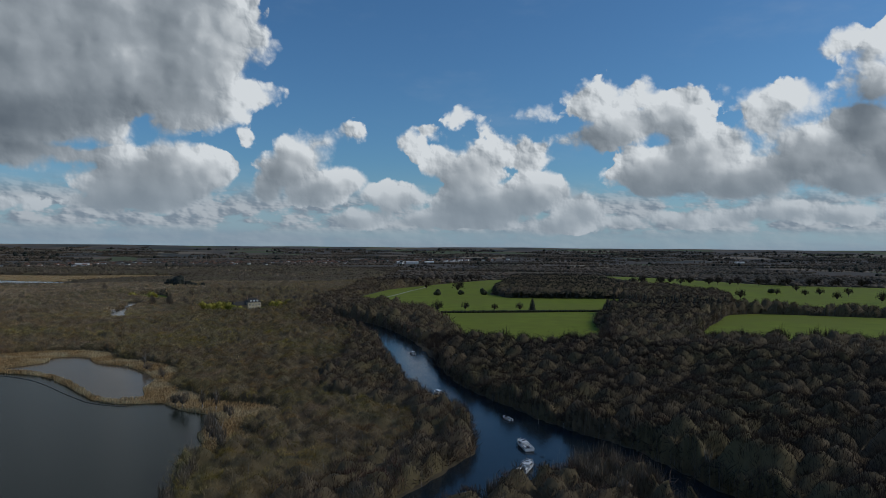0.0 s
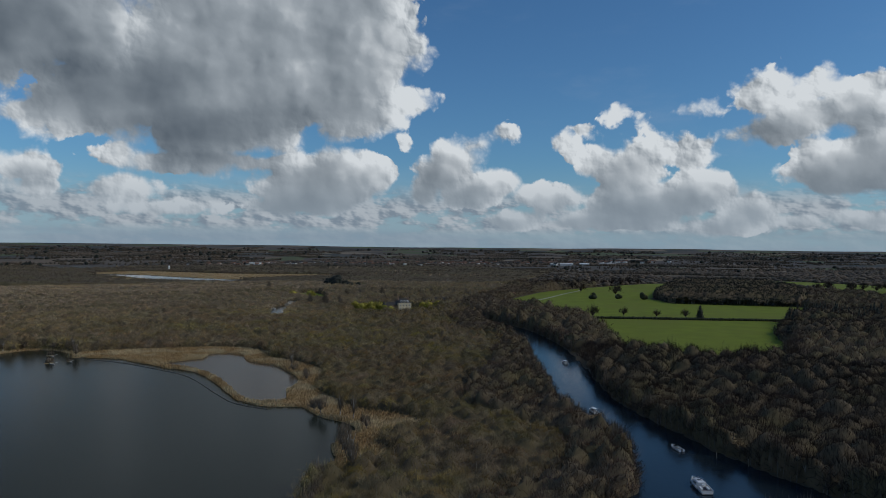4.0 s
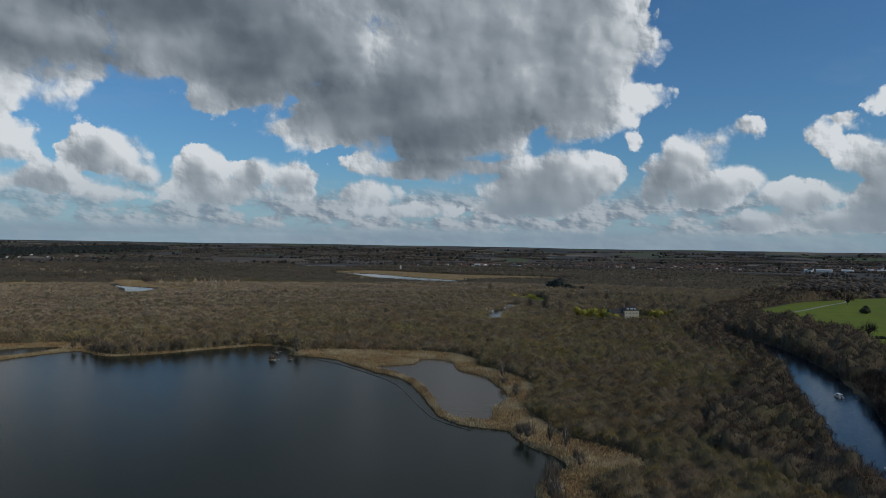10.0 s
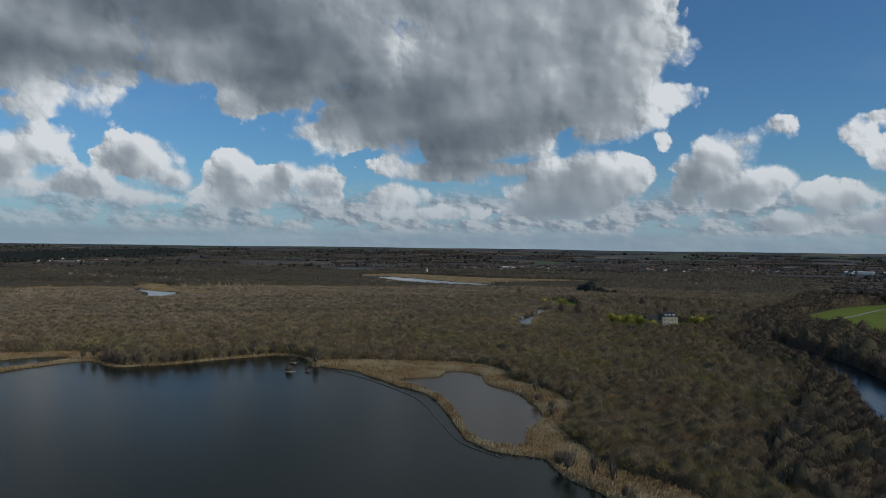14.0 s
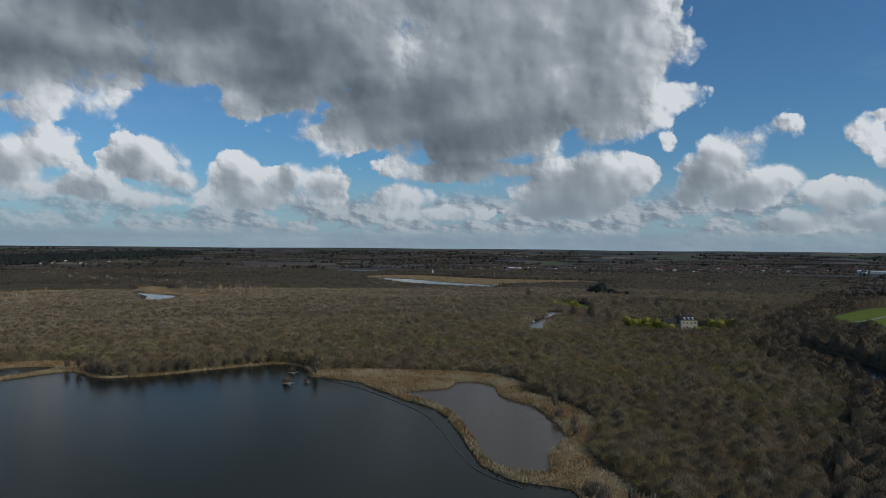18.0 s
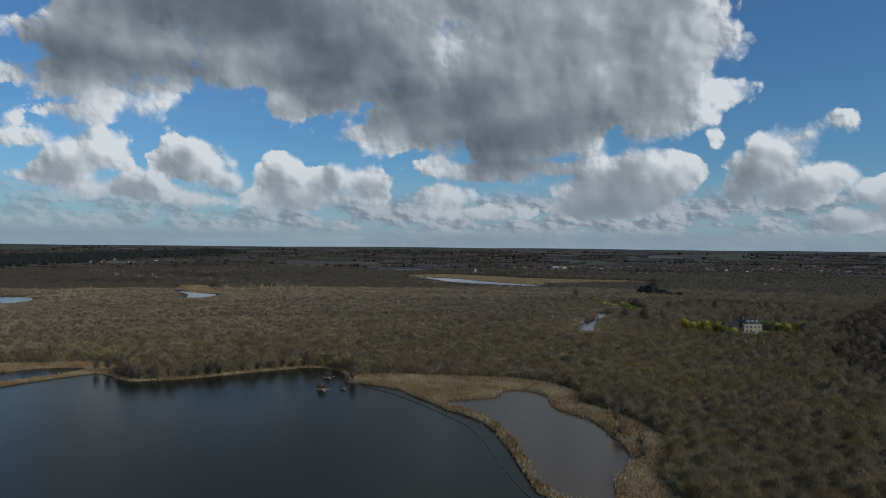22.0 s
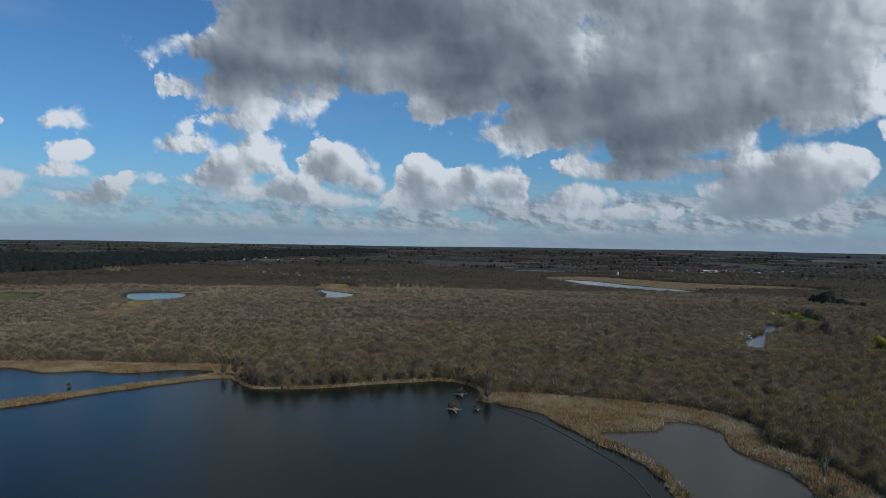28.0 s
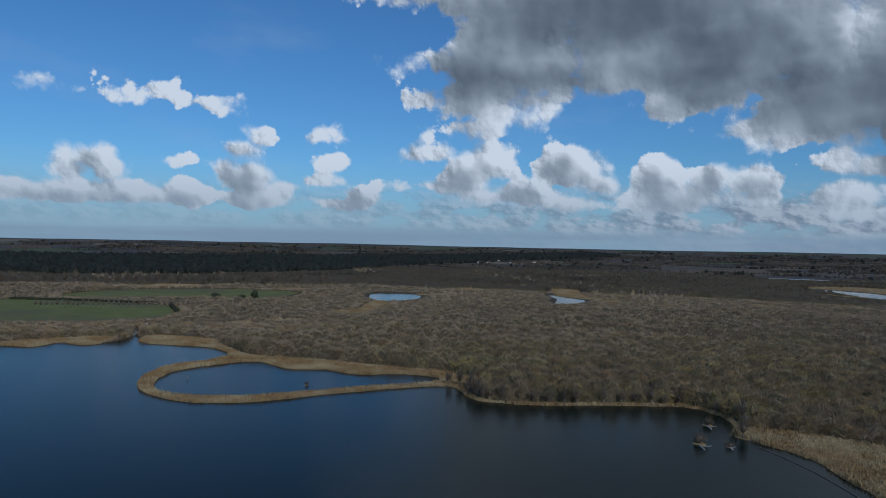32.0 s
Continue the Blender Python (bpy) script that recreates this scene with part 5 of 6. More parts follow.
def wake(x, y, heading, length, label):
    """Low ripples that trail a boat, as raised ridges of water."""
    bm = bmesh.new()
    for s in (-1, 1):
        for k in range(7):
            a = radians(heading) + s * 0.28
            d0, d1 = 4 + k * length / 7, 4 + (k + 0.75) * length / 7
            p0 = Vector((x + math.sin(a) * d0, y - math.cos(a) * d0, 0.02))
            p1 = Vector((x + math.sin(a) * d1, y - math.cos(a) * d1, 0.02))
            side = (p1 - p0).cross(Vector((0, 0, 1))).normalized() * 0.35
            mid = (p0 + p1) / 2 + Vector((0, 0, 0.12 * (1 - k / 9)))
            v = [bm.verts.new(c) for c in (p0, mid + side, p1, mid - side)]
            top = bm.verts.new(mid + Vector((0, 0, 0.04)))
            for i in range(4):
                bm.faces.new((v[i], v[(i + 1) % 4], top))
    tagged(part("wake", bm, RIVER), label, "wake", kind="structure")


wake(22.0, 221, 14, 26, "spreading ripples behind a motor cruiser")
wake(19.0, 259, 40, 30, "spreading ripples behind a day boat")


# ---------------------------------------------------------------- houses
def wall_with_openings(width, height, thick, openings, mat, parent, name="wall"):
    """A wall along x with real openings: x0, x1, z0, z1."""
    xs = sorted({-width / 2, width / 2, *[v for o in openings for v in o[:2]]})
    zs = sorted({0.0, height, *[v for o in openings for v in o[2:]]})
    bm = bmesh.new()
    for x0, x1 in zip(xs, xs[1:]):
        for z0, z1 in zip(zs, zs[1:]):
            cx, cz = (x0 + x1) / 2, (z0 + z1) / 2
            if not any(o[0] < cx < o[1] and o[2] < cz < o[3] for o in openings):
                box(bm, x0, x1, -thick / 2, thick / 2, z0, z1)
    bmesh.ops.remove_doubles(bm, verts=bm.verts[:], dist=0.001)
    return part(name, bm, mat, parent)


def gable_roof(w, d, z, rise_, over, hip=0.0):
    """A roof over a w by d plan, its ridge along x; hip draws the ridge's ends in."""
    bm = bmesh.new()
    x, y = w / 2 + over, d / 2 + over
    v = [bm.verts.new(c) for c in ((-x, -y, z), (x, -y, z), (x, y, z), (-x, y, z), (-x + hip, 0, z + rise_), (x - hip, 0, z + rise_))]
    for q in ((0, 1, 5, 4), (2, 3, 4, 5), (1, 2, 5), (3, 0, 4), (3, 2, 1, 0)):
        bm.faces.new([v[i] for i in q])
    return bm


def window_unit(x, y, z, w, h, parent):
    win = part("window", boxed(x - w / 2, x + w / 2, y - 0.06, y - 0.02, z, z + h), DARK_GLASS, parent, "dark sash window")
    bm = bmesh.new()
    for a, b, c, d in ((x - w / 2, x + w / 2, z, z + 0.1), (x - w / 2, x + w / 2, z + h - 0.1, z + h), (x - w / 2, x - w / 2 + 0.1, z + 0.1, z + h - 0.1), (x + w / 2 - 0.1, x + w / 2, z + 0.1, z + h - 0.1), (x - 0.05, x + 0.05, z + 0.1, z + h - 0.1), (x - w / 2 + 0.1, x - 0.05, z + h / 2 - 0.04, z + h / 2 + 0.04), (x + 0.05, x + w / 2 - 0.1, z + h / 2 - 0.04, z + h / 2 + 0.04)):
        box(bm, a, b, y - 0.12, y - 0.065, c, d)
    part("frame", bm, FRAME, win)
    part("sill", boxed(x - w / 2 - 0.15, x + w / 2 + 0.15, y - 0.35, y - 0.13, z - 0.14, z), STONE, win)


def stone_house(m):
    house = thing("country_house", m, "pale stone three-storey house with dark slate roof among yellow willows", "house")
    w, d, hgt = 13.0, 11.0, 7.4
    cols = (-4.6, -1.55, 1.55, 4.6)
    openings = [(c - 0.65, c + 0.65, z, z + 1.7) for c in cols for z in (1.0, 4.3)]
    front = wall_with_openings(w, hgt, 0.5, openings, STONE, house)
    front.location = (0, -d / 2, 0)
    for c in cols:
        for z in (1.0, 4.3):
            window_unit(c, 0, z, 1.3, 1.7, front)
    back = wall_with_openings(w, hgt, 0.5, [], STONE, house)
    back.location = (0, d / 2, 0)
    for s in (-1, 1):
        side = wall_with_openings(d - 0.5, hgt, 0.5, [(-2.6, -1.3, 1.0, 2.7), (1.3, 2.6, 1.0, 2.7), (-2.6, -1.3, 4.3, 6.0), (1.3, 2.6, 4.3, 6.0)], STONE, house)
        side.matrix_local = pose(s * (w / 2 - 0.25), 0, 0, 0, 0, 90 * s)
        for x in (-1.95, 1.95):
            for z in (1.0, 4.3):
                window_unit(x, 0, z, 1.3, 1.7, side)
    roof = part("roof", gable_roof(w, d, hgt, 4.0, 0.5, 3.5), SLATE, house, "dark slate hipped roof")
    for x in (-3.2, 0, 3.2):
        dormer = part("dormer", boxed(x - 0.8, x + 0.8, -4.9, -2.6, hgt + 0.2, hgt + 2.1), FRAME, roof, "white roof dormer")
        window_unit(x, -4.93, hgt + 0.6, 1.1, 1.2, house)
    for x in (-5.0, 5.0):
        part("chimney", boxed(x - 0.5, x + 0.5, -0.6, 0.6, hgt + 1.8, hgt + 5.4, bevel=0.05), BRICK, roof, "brown brick chimney")
    part("porch", boxed(-1.4, 1.4, -7.2, -5.76, 0, 3.0, bevel=0.06), STONE, house, "stone entrance porch")
    part("door", boxed(-0.6, 0.6, -7.27, -7.21, 0.05, 2.2), TIMBER, house, "dark timber front door")
    part("terrace_wall", boxed(-9, 9, -9.2, -8.8, 0, 0.9, bevel=0.04), STONE, house)
    wing = part("wing", boxed(-19, -6.52, -3.4, 5.2, 0, 5.0), BRICK, house, "brown brick side wing")
    bm = gable_roof(12.5, 8.6, 5.0, 3.2, 0.4)
    bmesh.ops.translate(bm, verts=bm.verts[:], vec=(-12.8, 0.9, 0))
    part("wing_roof", bm, SLATE, wing, "dark slate roof of the wing")
    for x in (-16.5, -13.2, -9.8):
        part("wing_window", boxed(x - 0.6, x + 0.6, -3.46, -3.41, 1.2, 2.8), DARK_GLASS, wing)
    return house


stone_house(pose(-200, 671, 0.55, 0, 0, 38))


def barn(m, w, d, h, r, wall_mat, roof_mat, label, name="barn"):
    b = thing(name, m, label, "barn")
    part("walls", boxed(-w / 2, w / 2, -d / 2, d / 2, 0, h), wall_mat, b)
    part("roof", gable_roof(w, d, h, r, 0.4), roof_mat, b)
    part("door", boxed(-1.6, 1.6, -d / 2 - 0.06, -d / 2 - 0.003, 0, 2.8), TIMBER, b, "tall timber barn door")
    for x in (-w * 0.33, w * 0.33):
        part("window", boxed(x - 0.7, x + 0.7, -d / 2 - 0.05, -d / 2 - 0.003, 1.2, 2.3), DARK_GLASS, b)
    return b


barn(pose(-186, 742, 0.5, 0, 0, 8), 28, 9, 3.6, 4.2, BRICK, SLATE, "long low brick barn with dark slate roof")
barn(pose(-73, 1186, 0.5, 0, 0, 20), 16, 9, 4.5, 3.5, RENDER_WHITE, SLATE, "pale farm building at the pasture edge", "farmhouse")
barn(pose(-126, 900, 0.5, 0, 0, 60), 9, 6, 2.6, 2.2, RENDER_WHITE, RED_ROOF, "small pale lodge beside a pasture", "lodge")
barn(pose(-660, 146, 0.5, 0, 0, 20), 4, 3, 1.9, 1.4, RENDER_WHITE, RED_ROOF, "small pale boathouse at the channel end", "boathouse")


def village_house(wall_mat, roof_mat, w, d, h, label):
    v = thing("village_house", pose(0, 0, 0), label, "house", "houses of the far village")
    part("walls", boxed(-w / 2, w / 2, -d / 2, d / 2, -1, h), wall_mat, v)
    roof = part("roof", gable_roof(w, d, h, 3.2, 0.3), roof_mat, v)
    part("chimney", boxed(w * 0.3, w * 0.3 + 0.9, -0.4, 0.5, h + 1.5, h + 4.2), BRICK, roof)
    for x in (-w * 0.28, w * 0.28):
        for z in (0.9, 3.4):
            part("window", boxed(x - 0.7, x + 0.7, -d / 2 - 0.05, -d / 2 - 0.003, z, z + 1.2), DARK_GLASS, v)
    return v


def build_village():
    rng = np.random.RandomState(21)
    firsts = [village_house(RENDER_WHITE, RED_ROOF, 11, 8, 5.2, "white rendered village house with clay roof"), village_house(BRICK, RED_ROOF, 12, 8, 5.2, "brown brick village house with clay roof"), village_house(RENDER_WHITE, SLATE, 14, 8, 5.0, "white rendered village house with slate roof")]
    spots = []
    for k in range(190):
        t = rng.uniform(0, 1)
        along = np.array([-1120, 1790]) * (1 - t) + np.array([120, 2700]) * t
        spots.append(along + rng.normal(size=2) * np.array([80, 55]) + (0, 30 * math.sin(9 * t)))
    for k in range(26):
        spots.append(np.array([rng.uniform(-2650, -2150), rng.uniform(980, 1300)]))
    for k, (x, y) in enumerate(spots):
        m = pose(x, y, float(rise(x, y)) + 0.4, 0, 0, rng.uniform(-60, 20))
        if k < 3:
            firsts[k].matrix_world = m
        else:
            copy_thing(firsts[k % 3], m)


build_village()


def warehouse(m, w, d, h, label):
    b = thing("warehouse", m, label, "warehouse", "sheds beyond the marsh")
    part("walls", boxed(-w / 2, w / 2, -d / 2, d / 2, -1, h), RENDER_WHITE, b)
    part("roof", gable_roof(w, d, h, 2.0, 0.5), RENDER_WHITE, b)
    for x in (-w * 0.3, 0, w * 0.3):
        part("loading_door", boxed(x - 2, x + 2, -d / 2 - 0.06, -d / 2 - 0.003, 0, 4), STEEL, b)


for x, y, w in ((-150, 2290, 40), (-95, 2320, 30), (-20, 2400, 55), (-190, 2300, 24), (-1000, 1822, 34), (1010, 2500, 30)):
    warehouse(pose(x, y, float(rise(x, y)) + 0.4, 0, 0, 12), w, 18, 6, "long white shed beyond the marsh")


def drainage_mill(m):
    b = thing("drainage_mill", m, "small white drainage mill tower on the reed marsh", "mill")
    v, f = stem(9.0, 2.6, 1.8, (0, 0), 12, -0.5)
    me = mesh_of("tower", v, f, RENDER_WHITE)
    t = new("tower", me)
    t.parent = b
    bm = bmesh.new()
    bmesh.ops.create_cone(bm, cap_ends=True, segments=12, radius1=2.0, radius2=0.25, depth=2.2, matrix=Matrix.Translation((0, 0, 10.1)))
    part("cap", bm, FRAME, b, "white boat-shaped cap")
    part("door", boxed(-0.6, 0.6, -2.62, -2.5, 0.2, 2.2), TIMBER, b)
    part("window", boxed(-0.4, 0.4, -2.2, -2.05, 5, 6), DARK_GLASS, b)


drainage_mill(pose(-984, 1405, 0.5, 0, 0, 40))


# ---------------------------------------------------------------- single trees, hedges, posts
def tree_thing(name, label, group, seed, h, w, n=240, thick=0.055, mat=None, bark=None, core=0.42):
    """A bare tree: tapered trunk, limbs and a crown of many twigs."""
    rng = np.random.RandomState(seed)
    t = thing(name, pose(0, 0, 0), label, "tree", group)
    v, f = stem(h * 0.6, 0.035 * h * 0.7, 0.08, (rng.uniform(-0.4, 0.4), rng.uniform(-0.4, 0.4)), 6)
    for nm, (vv, ff), mt in (("trunk", (v, f), bark or BARK), ("branch_frame", limbs(rng, h, w, 6), bark or BARK)):
        o = new(nm, mesh_of(nm, vv, ff, mt))
        o.parent = t
    v, f = crown(rng, n, thick / w, 6, core)
    v = v * np.array([w, w, h * 0.84]) + np.array([0, 0, h * 0.16])
    o = new("crown", mesh_of("crown", v, f, mat or TWIG_THING))
    o.parent = t
    return t


def planted(proto, spots, first=True):
    """Puts the first tree at the first spot and copies of it at the others: x, y, turn, size."""
    for k, (x, y, a, s) in enumerate(spots):
        m = pose(x, y, 0.4, 0, 0, a) @ Matrix.Diagonal((s, s, s, 1))
        if k == 0 and first:
            proto.matrix_world = m
        else:
            o = copy_thing(proto, pose(x, y, 0.4, 0, 0, a))
            o.scale = (s, s, s)


def build_bank_trees():
    rng = np.random.RandomState(33)
    protos = [tree_thing("alder_tree", "bare grey-brown alder on the water's edge", "trees along the banks", 70, 9, 2.6), tree_thing("alder_tree", "bare brown alder with upswept twigs by the water", "trees along the banks", 71, 8, 3.0), tree_thing("willow_tree", "bushy bare willow hanging over the water", "trees along the banks", 72, 6, 3.4, 280), tree_thing("birch_tree", "slim bare birch with pale trunk near the shore", "trees along the banks", 73, 10, 2.0, 160, 0.05, None, PALE_BARK, 0.3)]
    spots = [[] for _ in protos]
    for line, gap, test in ((RIVER_LINE, 5.0, lambda q: 165 < q[1] < 470), (LAKE_LINE, 3.2, lambda q: (q[1] > 278 and -400 < q[0] < -286) or (q[0] > -125 and 150 < q[1] < 275)), (POND_LINE, 9.0, lambda q: q[0] > -165 and q[1] > 320)):
        run = 0.0
        for a, b in zip(line, np.roll(line, -1, 0)):
            run += np.hypot(*(b - a))
            if run < gap or not test(a):
                continue
            run = 0.0
            nrm = np.array([b[1] - a[1], a[0] - b[0]])
            nrm /= np.hypot(*nrm) + 1e-9
            for s in (1, -1):
                q = a + s * nrm * rng.uniform(1.0, 4.5)
                if signed(line, q[None, 0], q[None, 1])[0] < 0 and clear_of(q[None], WATERS, 0.6)[0]:
                    k = rng.choice(4, p=(0.35, 0.3, 0.2, 0.15))
                    spots[k].append((*q, rng.uniform(0, 360), rng.uniform(0.6, 1.15)))
    for p, s in zip(protos, spots):
        planted(p, s)


build_bank_trees()

planted(tree_thing("alder_tree", "tall bare brown alder clump by the river bend", "clump by the river bend", 80, 12, 5.2, 700, 0.06, None, None, 0.5), [(33, 185, 0, 1.05), (39, 188, 70, 1.1), (43, 182, 200, 1.05), (36, 178, 20, 1.05), (47, 174, 50, 1.1), (29, 174, 200, 0.8), (41, 170, 120, 1.0)])
planted(tree_thing("oak_tree", "bare spreading parkland oak standing in pasture", "oaks in the pasture", 81, 14, 6.5, 420, 0.09, TWIG_DARK_SHADED, None, 0.3), [(-19, 664, 0, 1.0), (8, 684, 50, 0.75), (37, 682, 90, 0.65), (62, 684, 130, 0.75), (1, 947, 10, 1.5), (350, 862, 40, 1.15), (313, 884, 80, 1.1), (498, 1026, 120, 1.0), (459, 922, 160, 0.9), (485, 935, 200, 1.0), (466, 858, 240, 1.0), (498, 821, 280, 1.25), (430, 940, 20, 0.9), (520, 930, 70, 1.1), (-45, 1000, 30, 1.2), (-60, 1060, 90, 1.2)]
        + [(-8 + 9 * k + 3 * (k % 3), 436 - 5 * (k % 4), 47 * k % 360, 0.75 + 0.07 * (k % 5)) for k in range(11)]
        + [(112 - 3 * k, 500 - 9 * k, 71 * k % 360, 0.8 + 0.06 * (k % 4)) for k in range(6)]
        + [(170 + 15 * k + 5 * (k % 3), 462 - 2.0 * k + 6 * (k % 2), 53 * k % 360, 0.8 + 0.08 * (k % 5)) for k in range(22)]
        + [(300 + 13 * k + 6 * (k % 2), 1190 - 2 * k + 17 * (k % 3), 61 * k % 360, 1.1 + 0.09 * (k % 4)) for k in range(30)]
        + [(-130 + 14 * k, 1085 + 12 * k + 15 * (k % 2), 83 * k % 360, 1.1 + 0.08 * (k % 4)) for k in range(13)])
# tall bare trees that close in the house and the mooring
planted(tree_thing("alder_tree", "tall bare grey-brown tree near the country house", "trees round the house", 86, 14, 4.6, 420, 0.09, TWIG_THING, None, 0.34),
        [(-150 + 9 * k, 668 - 4 * k + 9 * (k % 3), 57 * k % 360, 0.75 + 0.07 * (k % 5)) for k in range(9)]
        + [(-262 - 8 * k, 668 + 5 * k + 11 * (k % 3), 41 * k % 360, 0.7 + 0.08 * (k % 5)) for k in range(8)]
        + [(-250 + 10 * k + 4 * (k % 2), 712 + 14 * (k % 3), 67 * k % 360, 0.8 + 0.08 * (k % 4)) for k in range(12)]
        + [(-310 + 11 * k, 800 + 16 * (k % 4), 29 * k % 360, 0.85 + 0.08 * (k % 5)) for k in range(14)]
        + [(-420 - 7 * k, 820 + 12 * k, 31 * k % 360, 0.8 + 0.08 * (k % 5)) for k in range(6)])


def round_bush(m, r, label, name="clipped_bush", mat=None):
    rng = np.random.RandomState(int(abs(m.translation.x * 7)) % 1000)
    b = thing(name, m, label, "bush")
    out = []
    for k in range(9):
        v, f = ICO1
        c = rng.normal(size=3) * r * 0.33
        c[2] = abs(c[2]) + r * 0.55
        out.append((v * r * rng.uniform(0.45, 0.7) * (1 + rng.uniform(-0.2, 0.2, (len(v), 1))) + c, f))
    v, f = twigs(rng, 160, 2 * r, r * 1.08, 0.1, 0.12)
    out.append((v, f))
    if name == "weeping_willow":
        v, f = crown(rng, 640, 0.05, 8, 0.8)
        out = [(v * np.array([r * 1.35, r * 1.35, r * 1.8]), f)]
    o = new("foliage", mesh_of("foliage", *joined(out), mat or HEDGE))
    o.parent = b
    v, f = stem(r * 0.8, 0.25, 0.15, (0, 0), 6)
    o = new("trunk", mesh_of("trunk", v, f, BARK))
    o.parent = b
    return b


for x, y, r in ((-26, 884, 4.2), (5, 896, 3.6), (34, 900, 4.6), (440, 980, 4.0), (-885, 206, 4.5), (-884, 246, 5.0), (-872, 232, 3.5)):
    round_bush(pose(x, y, 0.4), r, "dark evergreen round tree standing in grass", "evergreen_tree")
for x, y, r in ((-377, 795, 4.6), (-357, 801, 4.8), (-214, 660, 4.6), (-222, 666, 5.2), (-206, 652, 3.6), (-231, 668, 5.2), (-238, 662, 4.4), (-248, 668, 4.8), (-226, 656, 3.6), (-180, 697, 4.6), (-172, 703, 5.0), (-164, 711, 4.2), (-240, 676, 3.6), (-188, 701, 4.0)):
    round_bush(pose(x, y, 0.4), r, "yellow-green weeping willow coming into leaf", "weeping_willow", WILLOW)


def conifer_tree(m, h, w, label):
    rng = np.random.RandomState(int(abs(m.translation.x * 3)) % 997)
    b = thing("conifer_tree", m, label, "tree")
    out = []
    for k in range(7):
        n = 11
        a = np.arange(n) * 2 * np.pi / n + rng.uniform(0, 1)
        r = w * (1 - k / 7.6) * rng.uniform(0.7, 1.15, n)
        z = h * (0.1 + k * 0.125) + rng.uniform(-0.3, 0.3, n)
        ring = np.stack([np.cos(a) * r, np.sin(a) * r, z], -1)
        out.append((np.concatenate([ring, [[0, 0, h * (0.3 + k * 0.117)]]]), np.array([(i, (i + 1) % n, n) for i in range(n)])))
    v, f = twigs(rng, 120, h, w * 0.9, 0.05, 0.14)
    out.append((v, f))
    o = new("needles", mesh_of("needles", *joined(out), CONIFER))
    o.parent = b
    o = new("trunk", mesh_of("trunk", *stem(h * 0.7, 0.35, 0.1), BARK))
    o.parent = b


conifer_tree(pose(74, 681, 0.5), 13, 4.6, "dark green conifer standing by a pasture hedge")
for x, y, r in ((-405, 990, 9.5), (-396, 980, 8), (-386, 986, 7), (-374, 972, 5.5), (-420, 1000, 6), (-360, 965, 5)):
    round_bush(pose(x, y, 0.4), r, "large dark spreading pine beside a meadow", "pine_tree", CONIFER)


def hedge(points, w, h, label):
    rng = np.random.RandomState(int(abs(points[0][0])) % 991)
    out = []
    for a, b in zip(points, points[1:]):
        a, b = np.array(a, float), np.array(b, float)
        n = int(np.hypot(*(b - a)) / 1.6)
        for k in range(n):
            c = a + (b - a) * k / n
            v, f = ICO0
            v = v * np.array([w, w, h * 0.6]) * rng.uniform(0.8, 1.2) * (1 + rng.uniform(-0.2, 0.2, (len(v), 1))) + (c[0], c[1], 0.5 + h * 0.4)
            out.append((v, f))
    tagged(new("hedge", mesh_of("hedge", *joined(out), HEDGE)), label, "hedge")


hedge([(-14, 655), (60, 669), (150, 684)], 1.5, 2.4, "dark clipped field hedge between pastures")
hedge([(296, 702), (420, 674), (620, 622)], 1.4, 2.2, "dark field hedge beside a track")
hedge([(-745, 168), (-830, 160), (-890, 60), (-910, 10)], 2.0, 2.6, "dark scrubby hedge below a tree row")
hedge([(-862, 268), (-960, 318)], 2.0, 2.6, "dark scrubby hedge at the meadow end")


def track(points, w, label):
    p = smooth_line(points, False, 6)
    t = np.gradient(p, axis=0)
    n = np.stack([-t[:, 1], t[:, 0]], 1) / np.hypot(t[:, 0], t[:, 1])[:, None]
    bm = bmesh.new()
    a = [bm.verts.new((*q, 0.575)) for q in p + n * w / 2]
    b = [bm.verts.new((*q, 0.575)) for q in p - n * w / 2]
    for i in range(len(p) - 1):
        bm.faces.new((b[i], b[i + 1], a[i + 1], a[i]))
    bmesh.ops.recalc_face_normals(bm, faces=bm.faces[:])
    tagged(part("track", bm, TRACK), label, "track", kind="structure")


track([(272, 690), (296, 697), (420, 668), (620, 616)], 3.0, "pale gravel farm track beside a hedge")
track([(-104, 800), (-84, 860), (-66, 960), (-48, 1060), (-62, 1150)], 3.0, "pale gravel track curving over the pasture")

# the row of bare birches between the western meadows
planted(tree_thing("birch_tree", "slim bare birch in a row between meadows", "birch row between the meadows", 83, 9, 2.2, 130, 0.07, None, PALE_BARK, 0.3), [(-800 - 0.62 * k + (k % 3), 190 - 4.3 * k, 37 * k % 360, 0.8 + 0.06 * (k % 5)) for k in range(34)])
# the tall grove on the far side of the meadows
planted(tree_thing("poplar_tree", "tall bare grey poplar behind the meadow", "grove behind the meadow", 84, 24, 6.5, 260, 0.2, None, PALE_BARK, 0.4), [(-1090 - (k * 37) % 150, -170 + k * 10, 40 * k % 360, 0.5 + 0.06 * (k % 7)) for k in range(56)])


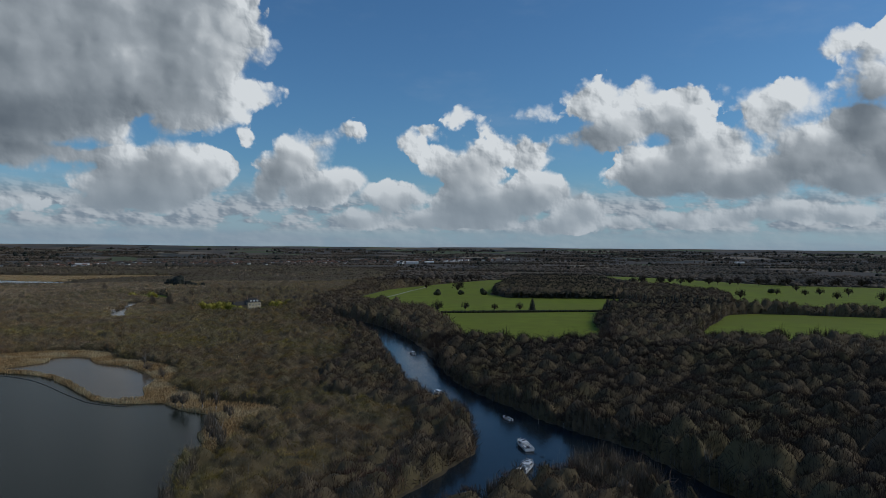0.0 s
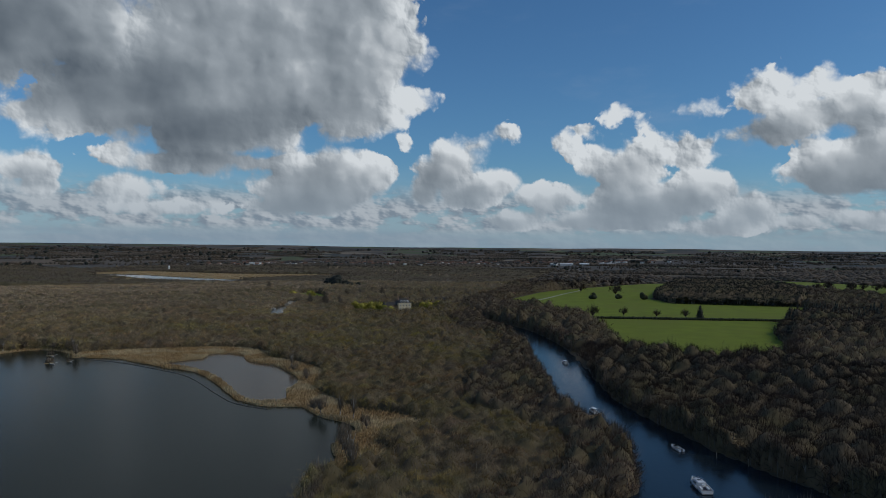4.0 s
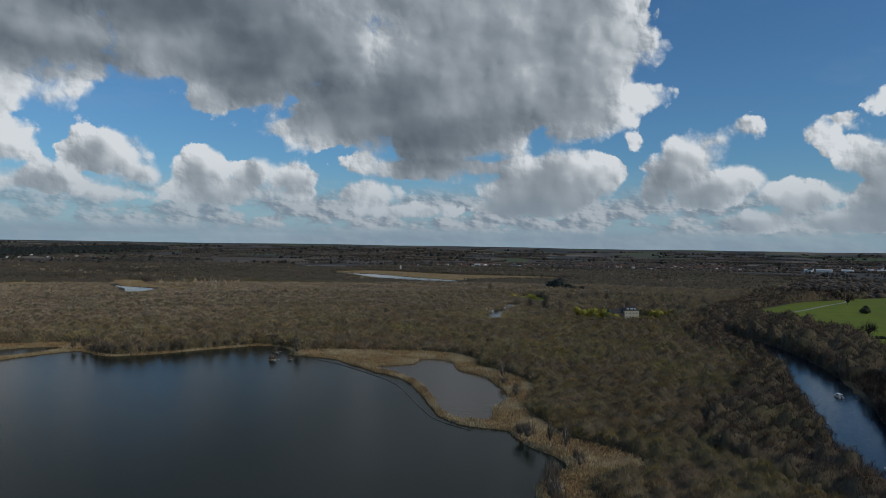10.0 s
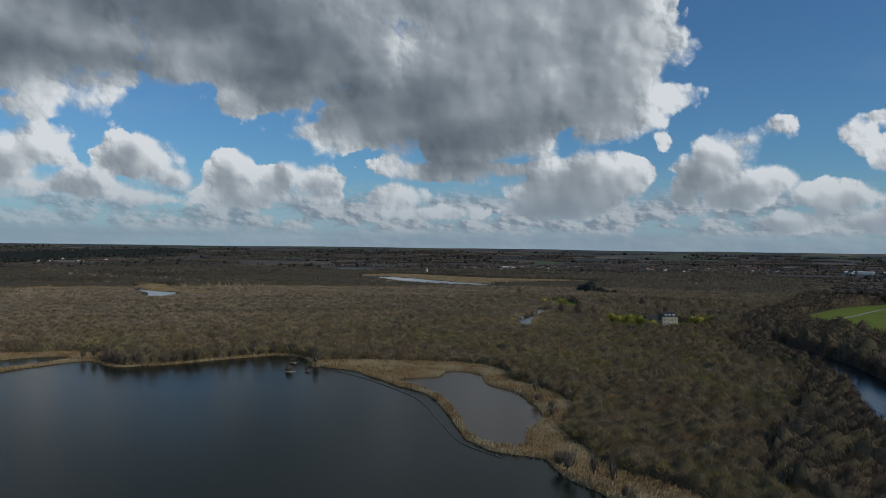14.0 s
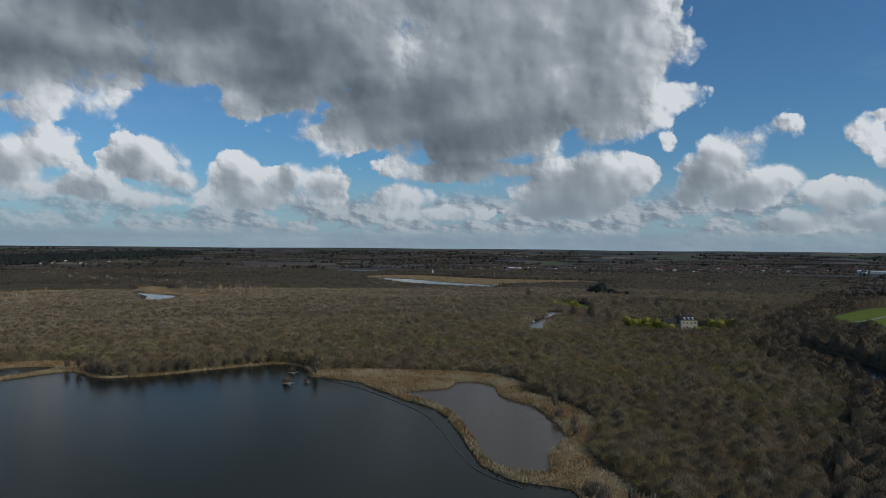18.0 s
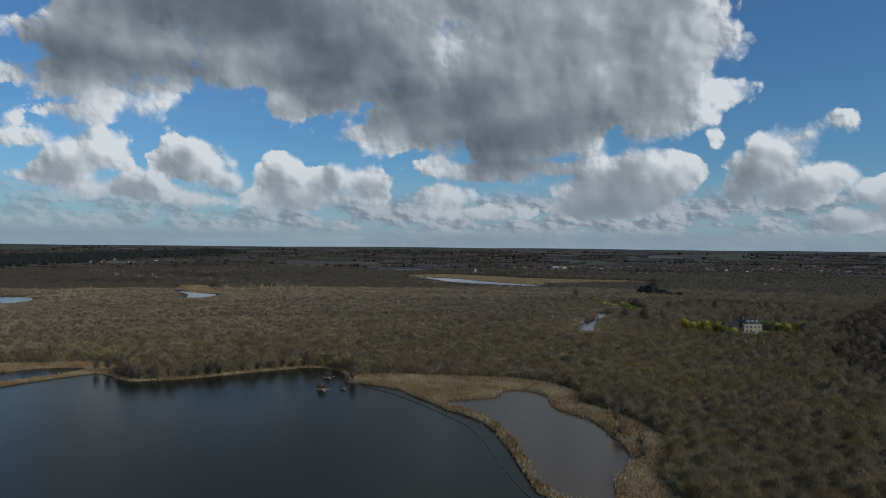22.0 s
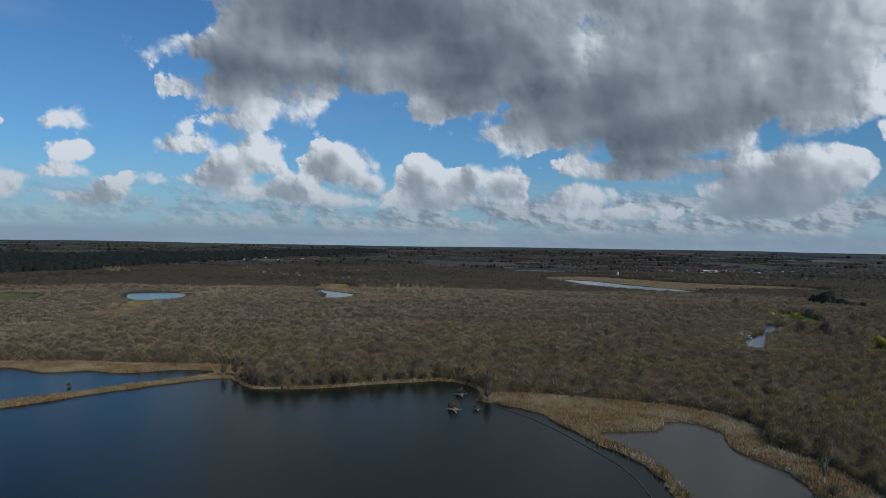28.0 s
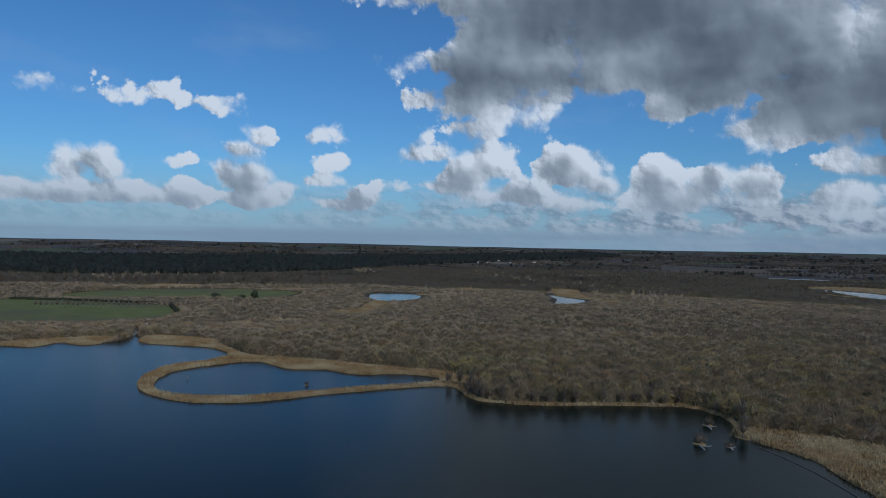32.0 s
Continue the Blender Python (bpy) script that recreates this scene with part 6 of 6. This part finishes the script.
# ---------------------------------------------------------------- islets, dead wood, posts
def islet(x, y, r, seed, label):
    rng = np.random.RandomState(seed)
    b = thing("bush_islet", pose(x, y, 0), label, "islet", "islets off the shore")
    v, f = ICO1
    o = new("mud", mesh_of("mud", v * np.array([r * 0.7, r * 0.55, 0.3]), f, REED_BED))
    o.parent = b
    v, f = crown(rng, 260, 0.06 / r, 5, 0.5)
    o = new("bush", mesh_of("bush", v * np.array([r, r, r * 1.25]), f, TWIG_THING))
    o.parent = b
    bm = bmesh.new()
    tube(bm, (r * 0.2, -r * 0.2, 0.2), (r * 1.7, -r * 0.9, 0.25), 0.22)
    tube(bm, (r * 1.0, -r * 0.6, 0.25), (r * 1.6, -r * 0.1, 1.1), 0.1)
    part("fallen_branch", bm, PALE_WOOD, b, "bleached fallen branch")


islet(-288.5, 330, 4.0, 90, "low brown willow bush on a mud islet")
islet(-307, 350, 3.4, 91, "thin pale dead bush standing in shallow water")
islet(-282, 337, 1.8, 92, "small scrub tuft in the lake shallows")
islet(-417, 222, 1.6, 93, "small bush standing in a reed pond")


def post(x, y, h, label, r=0.12):
    b = thing("mooring_post", pose(x, y, 0), label, "post", "mooring posts")
    o = new("pole", mesh_of("pole", *stem(h, r, r * 0.9, (0, 0), 8, -1.0), TIMBER))
    o.parent = b
    part("cap", boxed(-r * 1.2, r * 1.2, -r * 1.2, r * 1.2, h, h + 0.08), PALE_WOOD, b)


for x, y, h in ((38, 246, 2.0), (45, 238, 2.2), (30, 252, 1.6), (-330, 700, 3.0), (-336, 716, 2.2), (-444, 172, 1.5)):
    post(x, y, h, "weathered timber mooring post standing in water")


def quay(points, label):
    b = thing("quay_heading", pose(*points[0], 0), label, "quay")
    p0 = Vector((*points[0], 0))
    for k, (a, c) in enumerate(zip(points, points[1:])):
        a, c = Vector((*a, 0)) - p0, Vector((*c, 0)) - p0
        d = (c - a).normalized()
        s = d.cross(Vector((0, 0, 1))) * 0.15
        bm = bmesh.new()
        v = [bm.verts.new(q + Vector((0, 0, z))) for z in (-0.6, 0.75) for q in (a + s, c + s, c - s, a - s)]
        for q in ((3, 2, 1, 0), (4, 5, 6, 7), (0, 1, 5, 4), (1, 2, 6, 5), (2, 3, 7, 6), (3, 0, 4, 7)):
            bm.faces.new([v[i] for i in q])
        bmesh.ops.recalc_face_normals(bm, faces=bm.faces[:])
        part("plank", bm, TIMBER, b)


quay([(-372, 766), (-360, 757), (-349, 755), (-340, 757), (-333, 766)], "dark timber quay heading along a lawn")


def floating_boom(points, label):
    """A line of short floats moored off the reed bank."""
    p = smooth_line(points, False, 4.0)
    b = thing("floating_boom", pose(*p[0], 0), label, "boom")
    for a, c in zip(p, p[1:]):
        a, c = Vector((*(a - p[0]), 0.08)), Vector((*(c - p[0]), 0.08))
        part("float", tube(bmesh.new(), a.lerp(c, 0.03), a.lerp(c, 0.94), 0.16, 6), TIMBER, b)


floating_boom([(-279, 346.5), (-255, 342.5), (-223, 331), (-197, 318), (-163, 288), (-147, 275.5), (-130, 270.5)], "dark timber boom floating beside the reed bank")
